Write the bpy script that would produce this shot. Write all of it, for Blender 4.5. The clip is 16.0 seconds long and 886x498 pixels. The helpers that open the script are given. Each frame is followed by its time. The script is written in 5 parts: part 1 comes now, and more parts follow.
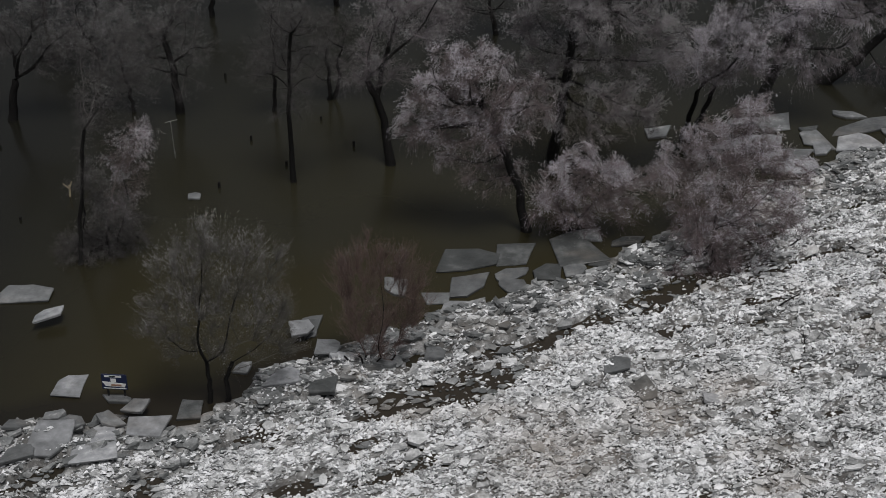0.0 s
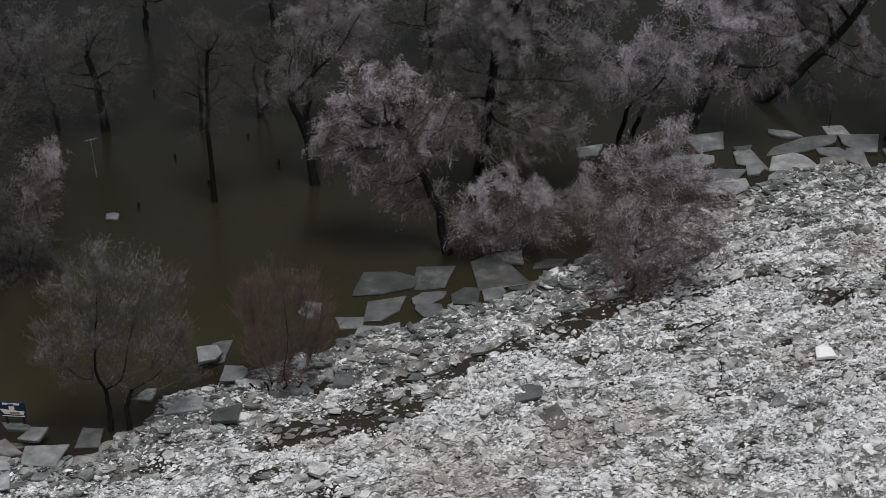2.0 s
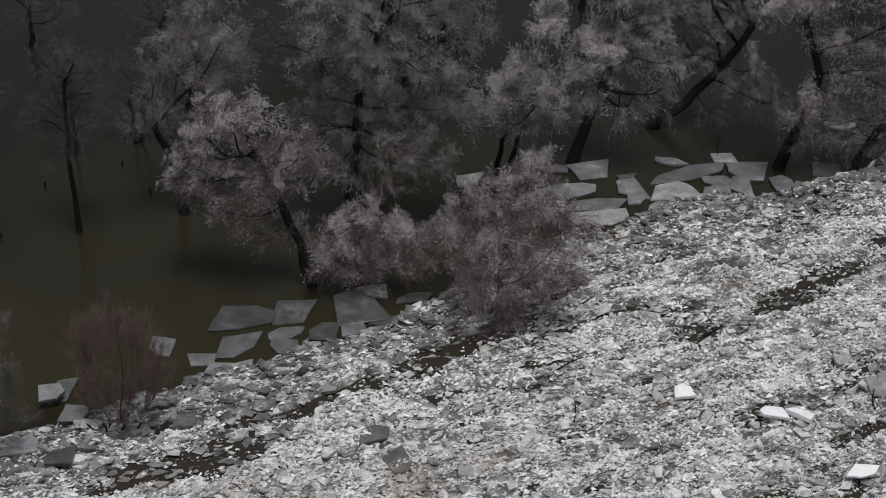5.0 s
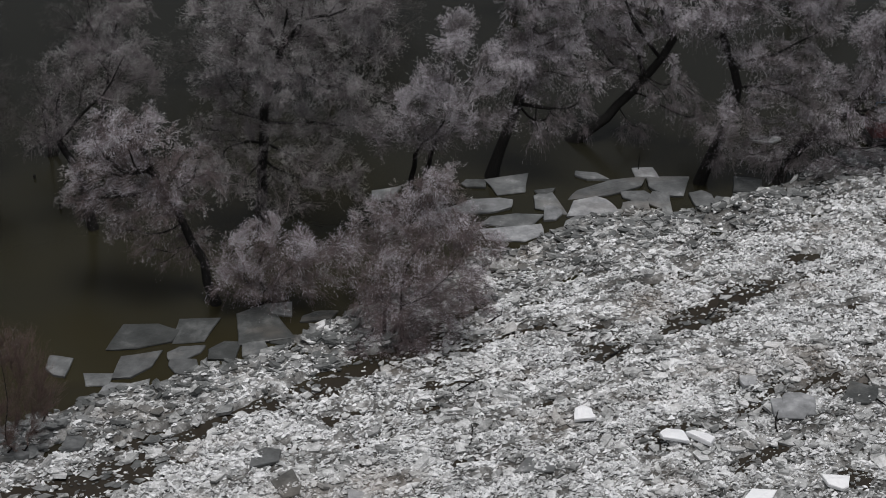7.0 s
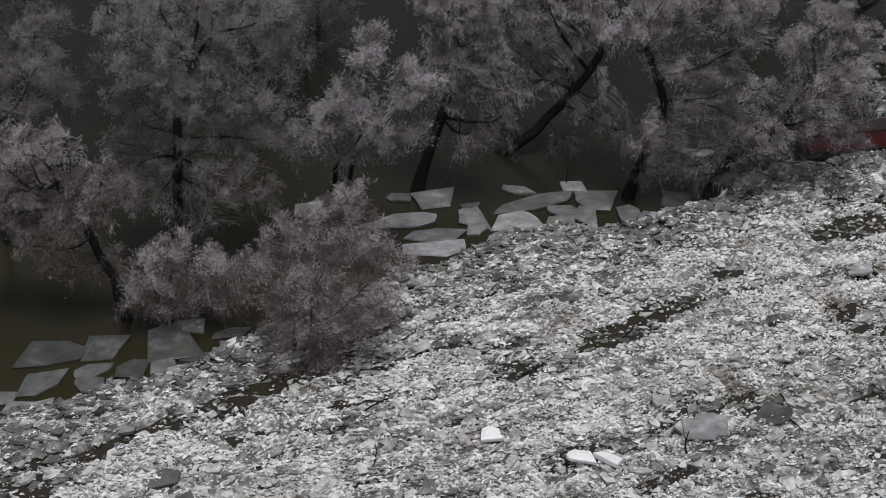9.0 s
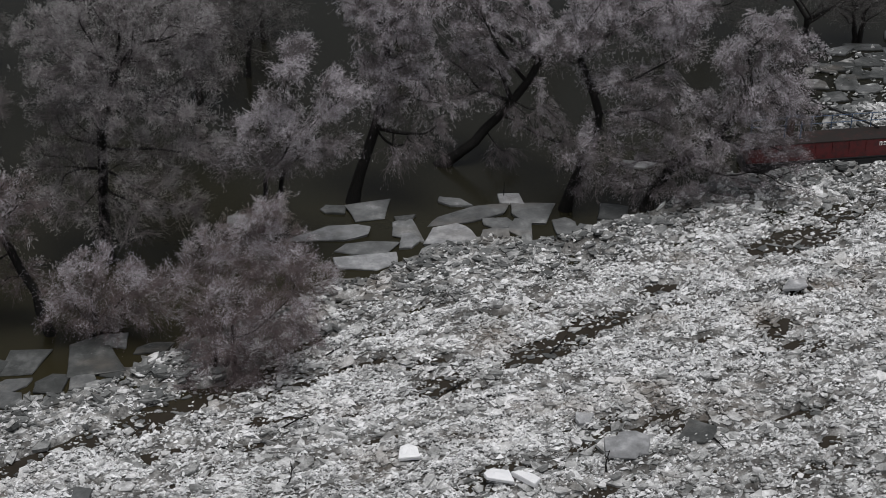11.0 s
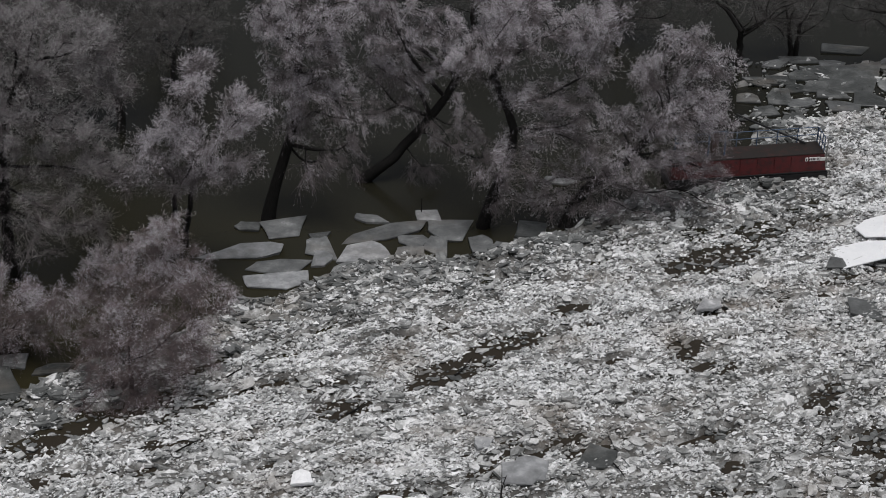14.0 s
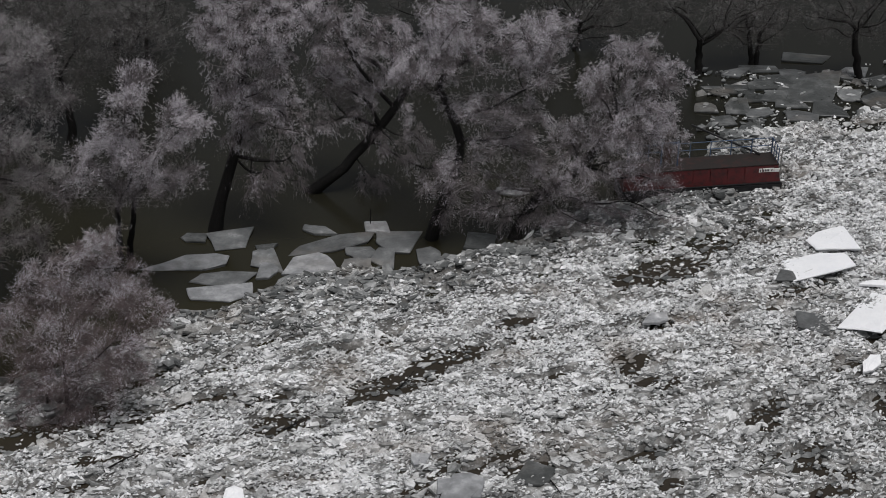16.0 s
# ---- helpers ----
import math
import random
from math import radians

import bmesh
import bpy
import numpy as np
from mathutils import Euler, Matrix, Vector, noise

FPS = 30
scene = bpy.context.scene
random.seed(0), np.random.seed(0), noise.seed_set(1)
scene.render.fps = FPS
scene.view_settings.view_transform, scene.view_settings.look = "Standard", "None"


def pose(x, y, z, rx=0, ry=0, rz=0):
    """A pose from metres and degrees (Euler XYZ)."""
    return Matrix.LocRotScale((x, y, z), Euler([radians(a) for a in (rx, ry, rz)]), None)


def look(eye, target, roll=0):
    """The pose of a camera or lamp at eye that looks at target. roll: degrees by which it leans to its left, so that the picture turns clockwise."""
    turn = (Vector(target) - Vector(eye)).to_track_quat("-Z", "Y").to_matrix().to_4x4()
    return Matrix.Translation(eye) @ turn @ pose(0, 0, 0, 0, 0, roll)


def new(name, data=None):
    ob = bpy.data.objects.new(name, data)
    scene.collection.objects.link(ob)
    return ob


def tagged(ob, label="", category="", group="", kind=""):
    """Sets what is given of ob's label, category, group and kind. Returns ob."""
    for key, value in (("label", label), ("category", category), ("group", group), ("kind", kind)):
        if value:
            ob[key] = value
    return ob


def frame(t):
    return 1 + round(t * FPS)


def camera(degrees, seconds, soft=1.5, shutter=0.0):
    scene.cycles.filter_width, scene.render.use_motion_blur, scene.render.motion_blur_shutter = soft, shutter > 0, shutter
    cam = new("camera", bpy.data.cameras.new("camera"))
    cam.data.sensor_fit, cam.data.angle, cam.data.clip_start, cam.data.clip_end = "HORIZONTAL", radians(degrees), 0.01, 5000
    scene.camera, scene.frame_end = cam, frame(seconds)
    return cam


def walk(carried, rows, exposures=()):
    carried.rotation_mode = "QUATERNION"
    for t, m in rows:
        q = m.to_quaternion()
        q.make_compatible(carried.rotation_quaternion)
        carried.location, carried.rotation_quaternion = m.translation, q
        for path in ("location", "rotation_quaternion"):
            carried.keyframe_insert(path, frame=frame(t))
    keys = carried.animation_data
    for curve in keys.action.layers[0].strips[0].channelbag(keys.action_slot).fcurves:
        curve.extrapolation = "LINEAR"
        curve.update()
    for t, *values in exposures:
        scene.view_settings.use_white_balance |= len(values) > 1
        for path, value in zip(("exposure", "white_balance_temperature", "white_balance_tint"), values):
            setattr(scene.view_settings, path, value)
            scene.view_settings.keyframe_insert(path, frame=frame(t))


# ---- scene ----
cam = camera(30.0, 16.0, soft=0.65)
PATH = [
    (0, (0.096, -0.372, 49.941), (0.093, 1.299, 48.842), 0.1),
    (0.5, (1.178, 0.108, 49.957), (1.173, 1.78, 48.858), 0.1),
    (1, (2.333, 0.644, 49.959), (2.328, 2.316, 48.861), 0.2),
    (1.5, (3.453, 1.127, 49.968), (3.447, 2.799, 48.871), 0.2),
    (2, (4.634, 1.637, 50.0), (4.628, 3.309, 48.903), 0.2),
    (2.5, (5.803, 2.064, 50.013), (5.797, 3.738, 48.917), 0.2),
    (3, (7.06, 2.574, 50.058), (7.054, 4.247, 48.962), 0.2),
    (3.5, (8.266, 3.012, 50.096), (8.258, 4.685, 49.0), 0.2),
    (4, (9.554, 3.488, 50.1), (9.546, 5.162, 49.005), 0.2),
    (6.5, (15.743, 5.585, 50.217), (15.733, 7.26, 49.124), 0.3),
    (7, (16.999, 6.01, 50.185), (16.99, 7.685, 49.092), 0.3),
    (7.5, (18.202, 6.374, 50.175), (18.192, 8.049, 49.082), 0.3),
    (8, (19.443, 6.752, 50.171), (19.432, 8.427, 49.08), 0.3),
    (8.5, (20.536, 7.104, 50.187), (20.524, 8.78, 49.095), 0.3),
    (9, (21.625, 7.46, 50.184), (21.611, 9.136, 49.093), 0.3),
    (11.5, (26.41, 9.048, 50.215), (26.393, 10.725, 49.125), 0.4),
    (12, (27.286, 9.348, 50.252), (27.269, 11.025, 49.162), 0.4),
    (12.5, (28.115, 9.596, 50.276), (28.097, 11.273, 49.186), 0.4),
    (13, (28.981, 9.891, 50.316), (28.961, 11.568, 49.226), 0.4),
    (13.5, (29.718, 10.166, 50.32), (29.697, 11.843, 49.23), 0.4),
    (14, (30.52, 10.472, 50.346), (30.498, 12.149, 49.256), 0.4),
    (14.5, (31.288, 10.742, 50.376), (31.264, 12.419, 49.286), 0.4),
    (15, (32.06, 11.022, 50.426), (32.037, 12.698, 49.335), 0.4),
    (15.5, (32.792, 11.266, 50.434), (32.768, 12.943, 49.345), 0.4),
    (16, (33.608, 11.561, 50.44), (33.582, 13.238, 49.351), 0.4),
]
walk(cam, [(t, look(eye, target, roll)) for t, eye, target, roll in PATH])

# ---- light ----
world = bpy.data.worlds.new("overcast_sky")
scene.world = world
world.use_nodes = True
wn, wl = world.node_tree.nodes, world.node_tree.links
sky = wn.new("ShaderNodeTexSky")
sky.sky_type, sky.sun_disc = "NISHITA", False
sky.sun_elevation, sky.sun_rotation = radians(72), radians(210)
sky.air_density, sky.dust_density = 1.0, 4.0
grey = wn.new("ShaderNodeHueSaturation")
grey.inputs["Saturation"].default_value = 0.32
wl.new(sky.outputs["Color"], grey.inputs["Color"])
wl.new(grey.outputs["Color"], wn["Background"].inputs["Color"])
wn["Background"].inputs["Strength"].default_value = 0.048
sun = new("sun", bpy.data.lights.new("sun", "SUN"))
sun.data.energy, sun.data.angle, sun.data.color = 2.1, radians(20), (1.0, 0.99, 0.995)
sun.matrix_world = look((0, 0, 80), (-7, 12, 38))


# ---- materials ----
def material(name):
    m = bpy.data.materials.new(name)
    m.use_nodes = True
    return m, m.node_tree.nodes, m.node_tree.links, m.node_tree.nodes["Principled BSDF"]


def texture(nodes, links, scale, detail=4.0, rough=0.6, stretch=(1, 1, 1)):
    """A noise in metres of the world."""
    geo = nodes.new("ShaderNodeNewGeometry")
    mp = nodes.new("ShaderNodeMapping")
    mp.inputs["Scale"].default_value = stretch
    links.new(geo.outputs["Position"], mp.inputs["Vector"])
    n = nodes.new("ShaderNodeTexNoise")
    n.inputs["Scale"].default_value = scale
    n.inputs["Detail"].default_value = detail
    n.inputs["Roughness"].default_value = rough
    links.new(mp.outputs["Vector"], n.inputs["Vector"])
    return n.outputs["Fac"]


def ramp(nodes, links, fac, stops):
    r = nodes.new("ShaderNodeValToRGB")
    while len(r.color_ramp.elements) < len(stops):
        r.color_ramp.elements.new(0.5)
    for e, (p, c) in zip(r.color_ramp.elements, stops):
        e.position, e.color = p, (*c, 1)
    links.new(fac, r.inputs["Fac"])
    return r.outputs["Color"]


def mixed(nodes, links, a, b, fac, blend="MIX"):
    m = nodes.new("ShaderNodeMix")
    m.data_type, m.blend_type = "RGBA", blend
    for value, socket in ((fac, m.inputs[0]), (a, m.inputs[6]), (b, m.inputs[7])):
        if isinstance(value, (int, float)):
            socket.default_value = value
        elif isinstance(value, tuple):
            socket.default_value = (*value, 1)
        else:
            links.new(value, socket)
    return m.outputs[2]


def math_node(nodes, links, op, a, b):
    m = nodes.new("ShaderNodeMath")
    m.operation = op
    for value, socket in ((a, m.inputs[0]), (b, m.inputs[1])):
        if isinstance(value, (int, float)):
            socket.default_value = value
        else:
            links.new(value, socket)
    return m.outputs[0]


def bumped(nodes, links, bsdf, height, strength, distance):
    b = nodes.new("ShaderNodeBump")
    b.inputs["Strength"].default_value, b.inputs["Distance"].default_value = strength, distance
    links.new(height, b.inputs["Height"])
    links.new(b.outputs["Normal"], bsdf.inputs["Normal"])


MUD = ((10.3, 61.0, 2.3), (5.3, 58.0, 3.2), (13.8, 62.8, 1.5), (27.5, 77.2, 1.4), (41.5, 79.5, 1.3))


def ice_material(name, stops, per, rough=(0.35, 0.7), dirt=0.38, grain=9.0, spread=0.4):
    """Broken river ice: each piece its own tone between clear grey and snowy white, with silt in broad stains."""
    m, n, l, b = material(name)
    if per == "island":
        rnd = n.new("ShaderNodeNewGeometry").outputs["Random Per Island"]
    else:
        rnd = n.new("ShaderNodeObjectInfo").outputs["Random"]
    fine = texture(n, l, grain, 5, 0.65)
    coarse = texture(n, l, 1.3, 3)
    belt = texture(n, l, 0.35, 3, 0.6, (1, 1.8, 1))
    tone = math_node(n, l, "ADD", math_node(n, l, "MULTIPLY", rnd, spread), math_node(n, l, "MULTIPLY", fine, 0.5))
    tone = math_node(n, l, "ADD", tone, math_node(n, l, "MULTIPLY", math_node(n, l, "SUBTRACT", coarse, 0.5), 1.1))
    tone = math_node(n, l, "ADD", tone, math_node(n, l, "MULTIPLY", math_node(n, l, "SUBTRACT", belt, 0.5), 0.7))
    tone = math_node(n, l, "ADD", tone, 0.25 - spread * 0.5)
    col = ramp(n, l, tone, stops)
    broad = texture(n, l, 0.16, 4, 0.6, (1, 1.6, 1))
    stain = ramp(n, l, broad, [(0.55, (0, 0, 0)), (0.72, (1, 1, 1))])
    # heaps where the ice brought up mud from the bed
    place = n.new("ShaderNodeNewGeometry").outputs["Position"]
    for mx, my, mr in MUD:
        away = n.new("ShaderNodeVectorMath")
        away.operation = "DISTANCE"
        away.inputs[1].default_value = (mx, my, 0.2)
        l.new(place, away.inputs[0])
        heap = math_node(n, l, "SUBTRACT", 1.35, math_node(n, l, "DIVIDE", away.outputs["Value"], mr))
        heap = math_node(n, l, "MULTIPLY", heap, math_node(n, l, "MULTIPLY", coarse, 1.7))
        stain = math_node(n, l, "MAXIMUM", stain, math_node(n, l, "MINIMUM", heap, 1.0))
    silt = mixed(n, l, col, (0.30, 0.25, 0.205), math_node(n, l, "MULTIPLY", stain, dirt))
    l.new(silt, b.inputs["Base Color"])
    rr = n.new("ShaderNodeMapRange")
    rr.inputs["To Min"].default_value, rr.inputs["To Max"].default_value = rough
    l.new(fine, rr.inputs["Value"])
    l.new(rr.outputs["Result"], b.inputs["Roughness"])
    b.inputs["IOR"].default_value = 1.31
    bumped(n, l, b, fine, 0.5, 0.06)
    return m


GREYS = [(0.15, (0.11, 0.113, 0.11)), (0.36, (0.25, 0.254, 0.25)), (0.6, (0.50, 0.503, 0.50)), (0.85, (0.80, 0.80, 0.805))]
ice_mat = ice_material("broken_ice", GREYS, "island")
crumb_mat = ice_material("crushed_ice", [(0.1, (0.19, 0.192, 0.19)), (0.3, (0.42, 0.424, 0.422)), (0.49, (0.72, 0.724, 0.73)), (0.72, (0.90, 0.90, 0.91))], "island", (0.5, 0.85), spread=0.42)
# grey slabs of the water's edge, toned darker to include the trees' shade
rim_mat = ice_material("grey_edge_ice", [(0.15, (0.065, 0.068, 0.067)), (0.45, (0.135, 0.14, 0.139)), (0.7, (0.25, 0.255, 0.253)), (0.95, (0.52, 0.52, 0.52))], "island", (0.3, 0.6))
block_mat = ice_material("ice_block", GREYS, "object")
# wet slush; its low tone also puts shade into the gaps between pieces
slush_mat = ice_material("slush", [(0.22, (0.045, 0.042, 0.038)), (0.44, (0.11, 0.107, 0.102)), (0.64, (0.30, 0.298, 0.29)), (0.88, (0.68, 0.68, 0.68))], "object", grain=11.0, spread=0.0)
floe_mat = ice_material("grey_floe_ice", [(0.1, (0.072, 0.074, 0.074)), (0.5, (0.13, 0.134, 0.135)), (0.75, (0.20, 0.205, 0.205)), (0.95, (0.40, 0.40, 0.40))], "object", (0.25, 0.55), 0.35, 3.0)
pale_floe_mat = ice_material("pale_floe_ice", [(0.1, (0.13, 0.134, 0.136)), (0.5, (0.25, 0.255, 0.262)), (0.75, (0.38, 0.385, 0.395)), (0.95, (0.68, 0.68, 0.69))], "object", (0.3, 0.6), 0.2, 3.0)
dark_floe_mat = ice_material("dark_clear_ice", [(0.1, (0.036, 0.038, 0.037)), (0.6, (0.07, 0.073, 0.072)), (0.95, (0.15, 0.153, 0.152))], "object", (0.2, 0.45), 0.3, 3.0)
white_floe_mat = ice_material("snowy_floe_ice", [(0.1, (0.80, 0.81, 0.83)), (0.9, (0.90, 0.90, 0.91))], "object", (0.5, 0.8), 0.0, 4.0)

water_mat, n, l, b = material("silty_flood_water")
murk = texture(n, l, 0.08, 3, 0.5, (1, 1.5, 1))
# silt thickest along the bank; its darkening towards +x stands in for tree reflections
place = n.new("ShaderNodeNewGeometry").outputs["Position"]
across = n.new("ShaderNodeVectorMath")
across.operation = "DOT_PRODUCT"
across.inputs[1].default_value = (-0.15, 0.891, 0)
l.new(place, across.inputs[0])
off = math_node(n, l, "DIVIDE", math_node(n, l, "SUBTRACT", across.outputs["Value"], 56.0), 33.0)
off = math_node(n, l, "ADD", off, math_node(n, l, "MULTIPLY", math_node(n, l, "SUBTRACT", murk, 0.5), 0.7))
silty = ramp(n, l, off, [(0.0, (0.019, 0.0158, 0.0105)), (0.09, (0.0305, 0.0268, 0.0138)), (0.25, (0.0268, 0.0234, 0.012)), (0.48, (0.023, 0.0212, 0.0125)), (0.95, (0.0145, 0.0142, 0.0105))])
# darker water towards low x, painting in the shade and reflection of trees there
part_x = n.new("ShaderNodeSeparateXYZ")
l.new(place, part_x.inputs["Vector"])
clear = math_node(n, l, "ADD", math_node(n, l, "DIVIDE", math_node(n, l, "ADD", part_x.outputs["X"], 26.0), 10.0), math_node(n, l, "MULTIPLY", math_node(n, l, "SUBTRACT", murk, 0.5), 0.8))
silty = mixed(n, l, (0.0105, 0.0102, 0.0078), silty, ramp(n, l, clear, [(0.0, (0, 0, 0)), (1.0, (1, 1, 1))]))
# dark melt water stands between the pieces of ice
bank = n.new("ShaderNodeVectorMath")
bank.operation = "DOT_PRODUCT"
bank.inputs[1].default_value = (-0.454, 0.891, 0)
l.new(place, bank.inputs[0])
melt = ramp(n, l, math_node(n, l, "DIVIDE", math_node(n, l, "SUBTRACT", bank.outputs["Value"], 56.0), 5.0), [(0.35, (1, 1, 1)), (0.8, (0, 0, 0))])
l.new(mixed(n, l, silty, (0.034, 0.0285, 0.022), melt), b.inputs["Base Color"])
b.inputs["Roughness"].default_value, b.inputs["IOR"].default_value = 0.2, 1.33
bumped(n, l, b, texture(n, l, 2.2, 3, 0.5), 0.06, 0.02)


def wood_material(name, dark, light, scale=14.0):
    m, n, l, b = material(name)
    f = texture(n, l, scale, 5, 0.7, (1, 1, 0.35))
    l.new(ramp(n, l, f, [(0.3, dark), (0.7, light)]), b.inputs["Base Color"])
    b.inputs["Roughness"].default_value, b.inputs["Specular IOR Level"].default_value = 0.9, 0.12
    bumped(n, l, b, f, 0.6, 0.03)
    return m


def twig_material(name, dark, light):
    m, n, l, b = material(name)
    rnd = n.new("ShaderNodeNewGeometry").outputs["Random Per Island"]
    broad = texture(n, l, 0.9, 3)
    tone = math_node(n, l, "ADD", math_node(n, l, "MULTIPLY", rnd, 0.7), math_node(n, l, "MULTIPLY", broad, 0.3))
    l.new(ramp(n, l, tone, [(0.1, dark), (0.9, light)]), b.inputs["Base Color"])
    b.inputs["Roughness"].default_value = 0.85
    b.inputs["Specular IOR Level"].default_value = 0.2
    return m


bark_mat = wood_material("wet_bark", (0.006, 0.0058, 0.0057), (0.022, 0.0207, 0.0196))
pale_mat = wood_material("peeled_wood", (0.30, 0.24, 0.15), (0.48, 0.40, 0.28))
twig_mat = twig_material("bare_twig", (0.08, 0.069, 0.072), (0.21, 0.184, 0.193))
mauve_mat = twig_material("mauve_twig", (0.078, 0.061, 0.061), (0.195, 0.156, 0.157))
olive_mat = twig_material("olive_twig", (0.05, 0.047, 0.041), (0.14, 0.133, 0.118))
dark_twig_mat = twig_material("dark_twig", (0.035, 0.032, 0.031), (0.11, 0.102, 0.10))
red_twig_mat = twig_material("reddish_twig", (0.075, 0.051, 0.045), (0.19, 0.135, 0.12))
frost_mat = twig_material("hoar_frost", (0.46, 0.435, 0.47), (0.86, 0.82, 0.875))
grey_frost_mat = twig_material("thin_frost", (0.26, 0.25, 0.252), (0.56, 0.545, 0.55))
dim_frost_mat = twig_material("dim_frost", (0.15, 0.146, 0.145), (0.36, 0.352, 0.35))


def paint_material(name, col, worn, amount=0.5, rough=0.55, scale=2.5, metal=0.0):
    m, n, l, b = material(name)
    f = texture(n, l, scale, 6, 0.7)
    k = ramp(n, l, f, [(amount, (0, 0, 0)), (min(1.0, amount + 0.18), (1, 1, 1))])
    l.new(mixed(n, l, col, worn, k), b.inputs["Base Color"])
    b.inputs["Roughness"].default_value, b.inputs["Metallic"].default_value = rough, metal
    bumped(n, l, b, f, 0.2, 0.01)
    return m


red_mat = paint_material("red_hull_paint", (0.085, 0.012, 0.013), (0.035, 0.013, 0.013), 0.46)
deck_mat = paint_material("rusty_deck", (0.018, 0.014, 0.012), (0.05, 0.018, 0.015), 0.52)
tar_mat = paint_material("black_tar", (0.008, 0.008, 0.009), (0.03, 0.03, 0.03), 0.6)
blue_mat = paint_material("blue_rail_paint", (0.05, 0.085, 0.15), (0.10, 0.12, 0.15), 0.55)
navy_mat = paint_material("navy_sign_paint", (0.012, 0.02, 0.06), (0.03, 0.035, 0.07), 0.6)
white_mat = paint_material("white_paint", (0.75, 0.75, 0.73), (0.55, 0.54, 0.52), 0.6)
black_mat = paint_material("black_paint", (0.015, 0.015, 0.015), (0.03, 0.03, 0.03), 0.6)
rust_mat = paint_material("brown_stain", (0.28, 0.15, 0.09), (0.4, 0.27, 0.2), 0.5)
brown_mat = paint_material("brown_steel", (0.05, 0.026, 0.02), (0.03, 0.03, 0.03), 0.5)
zinc_mat = paint_material("grey_metal", (0.2, 0.2, 0.185), (0.12, 0.115, 0.1), 0.55, 0.5, 6.0)


# ---- mesh helpers ----
def fast_mesh(name, verts, groups, mat, smooth=False):
    """A mesh from an array of places and arrays of faces, one array for each number of corners."""
    me = bpy.data.meshes.new(name)
    verts = np.asarray(verts, np.float32)
    groups = [np.asarray(g, np.int32) for g in groups if len(g)]
    me.vertices.add(len(verts))
    me.vertices.foreach_set("co", verts.ravel())
    loops = np.concatenate([g.ravel() for g in groups])
    sizes = np.concatenate([np.full(len(g), g.shape[1], np.int32) for g in groups])
    me.loops.add(len(loops))
    me.loops.foreach_set("vertex_index", loops)
    me.polygons.add(len(sizes))
    me.polygons.foreach_set("loop_start", np.r_[0, np.cumsum(sizes)[:-1]].astype(np.int32))
    me.polygons.foreach_set("use_smooth", np.full(len(sizes), smooth))
    me.update(calc_edges=True)
    me.validate()
    me.materials.append(mat)
    return me


def part(name, bm, mat, parent, label=""):
    me = bpy.data.meshes.new(name)
    bm.to_mesh(me)
    bm.free()
    me.materials.append(mat)
    ob = new(name, me)
    ob.parent = parent
    return tagged(ob, label)


def box_bm(x0, y0, z0, x1, y1, z1, bevel=0.01):
    bm = bmesh.new()
    bmesh.ops.create_cube(bm, size=1)
    for v in bm.verts:
        v.co = ((x0 + x1) / 2 + v.co.x * (x1 - x0), (y0 + y1) / 2 + v.co.y * (y1 - y0), (z0 + z1) / 2 + v.co.z * (z1 - z0))
    if bevel:
        bmesh.ops.bevel(bm, geom=bm.edges[:], offset=bevel, segments=2, affect="EDGES")
    return bm


def bar_bm(a, b, r, r2=None, sides=8):
    """A round bar from a to b."""
    a, b = Vector(a), Vector(b)
    bm = bmesh.new()
    bmesh.ops.create_cone(bm, cap_ends=True, segments=sides, radius1=r, radius2=r if r2 is None else r2, depth=(b - a).length)
    m = Matrix.Translation((a + b) / 2) @ (b - a).to_track_quat("Z", "Y").to_matrix().to_4x4()
    bmesh.ops.transform(bm, matrix=m, verts=bm.verts)
    return bm


def value_noise(x, y, seed):
    """Smooth noise from 0 to 1 with cells one unit wide."""
    g = np.random.default_rng(seed).random((64, 64))
    xi, yi = np.floor(x).astype(int), np.floor(y).astype(int)
    u, v = x - xi, y - yi
    u, v = u * u * (3 - 2 * u), v * v * (3 - 2 * v)
    at = lambda i, j: g[i % 64, j % 64]  # noqa: E731
    return (at(xi, yi) * (1 - u) + at(xi + 1, yi) * u) * (1 - v) + (at(xi, yi + 1) * (1 - u) + at(xi + 1, yi + 1) * u) * v


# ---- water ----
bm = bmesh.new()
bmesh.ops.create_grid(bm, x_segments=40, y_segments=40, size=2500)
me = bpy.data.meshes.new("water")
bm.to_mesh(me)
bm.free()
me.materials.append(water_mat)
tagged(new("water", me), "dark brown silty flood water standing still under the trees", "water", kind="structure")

# ---- the field of broken ice ----
SHORE_X = np.array([-60, -24, -21.1, -18.9, -16.8, -14.7, -13, -11.2, -9.7, -8.8, -7.4, -6.3, -4.1, -2.5, -0.7, 1.3, 3.4, 5.2, 6.8, 8.4, 10.4, 12.4, 17, 20.2, 22.5, 25.4, 28.8, 31.5, 34.6, 37, 39.2, 42.6, 46])
SHORE_Y = np.array([46, 59.5, 60.4, 60.2, 60.0, 59.8, 60.2, 60.9, 62.2, 63.8, 65.0, 65.3, 66.2, 67.4, 68.7, 69.6, 70.4, 71.6, 72.7, 74.2, 75.4, 76.6, 80.6, 83.0, 84.2, 85.6, 86.9, 87.6, 88.9, 90.4, 92.8, 94.6, 95.2])
ALONG = (math.cos(radians(27)), math.sin(radians(27)))


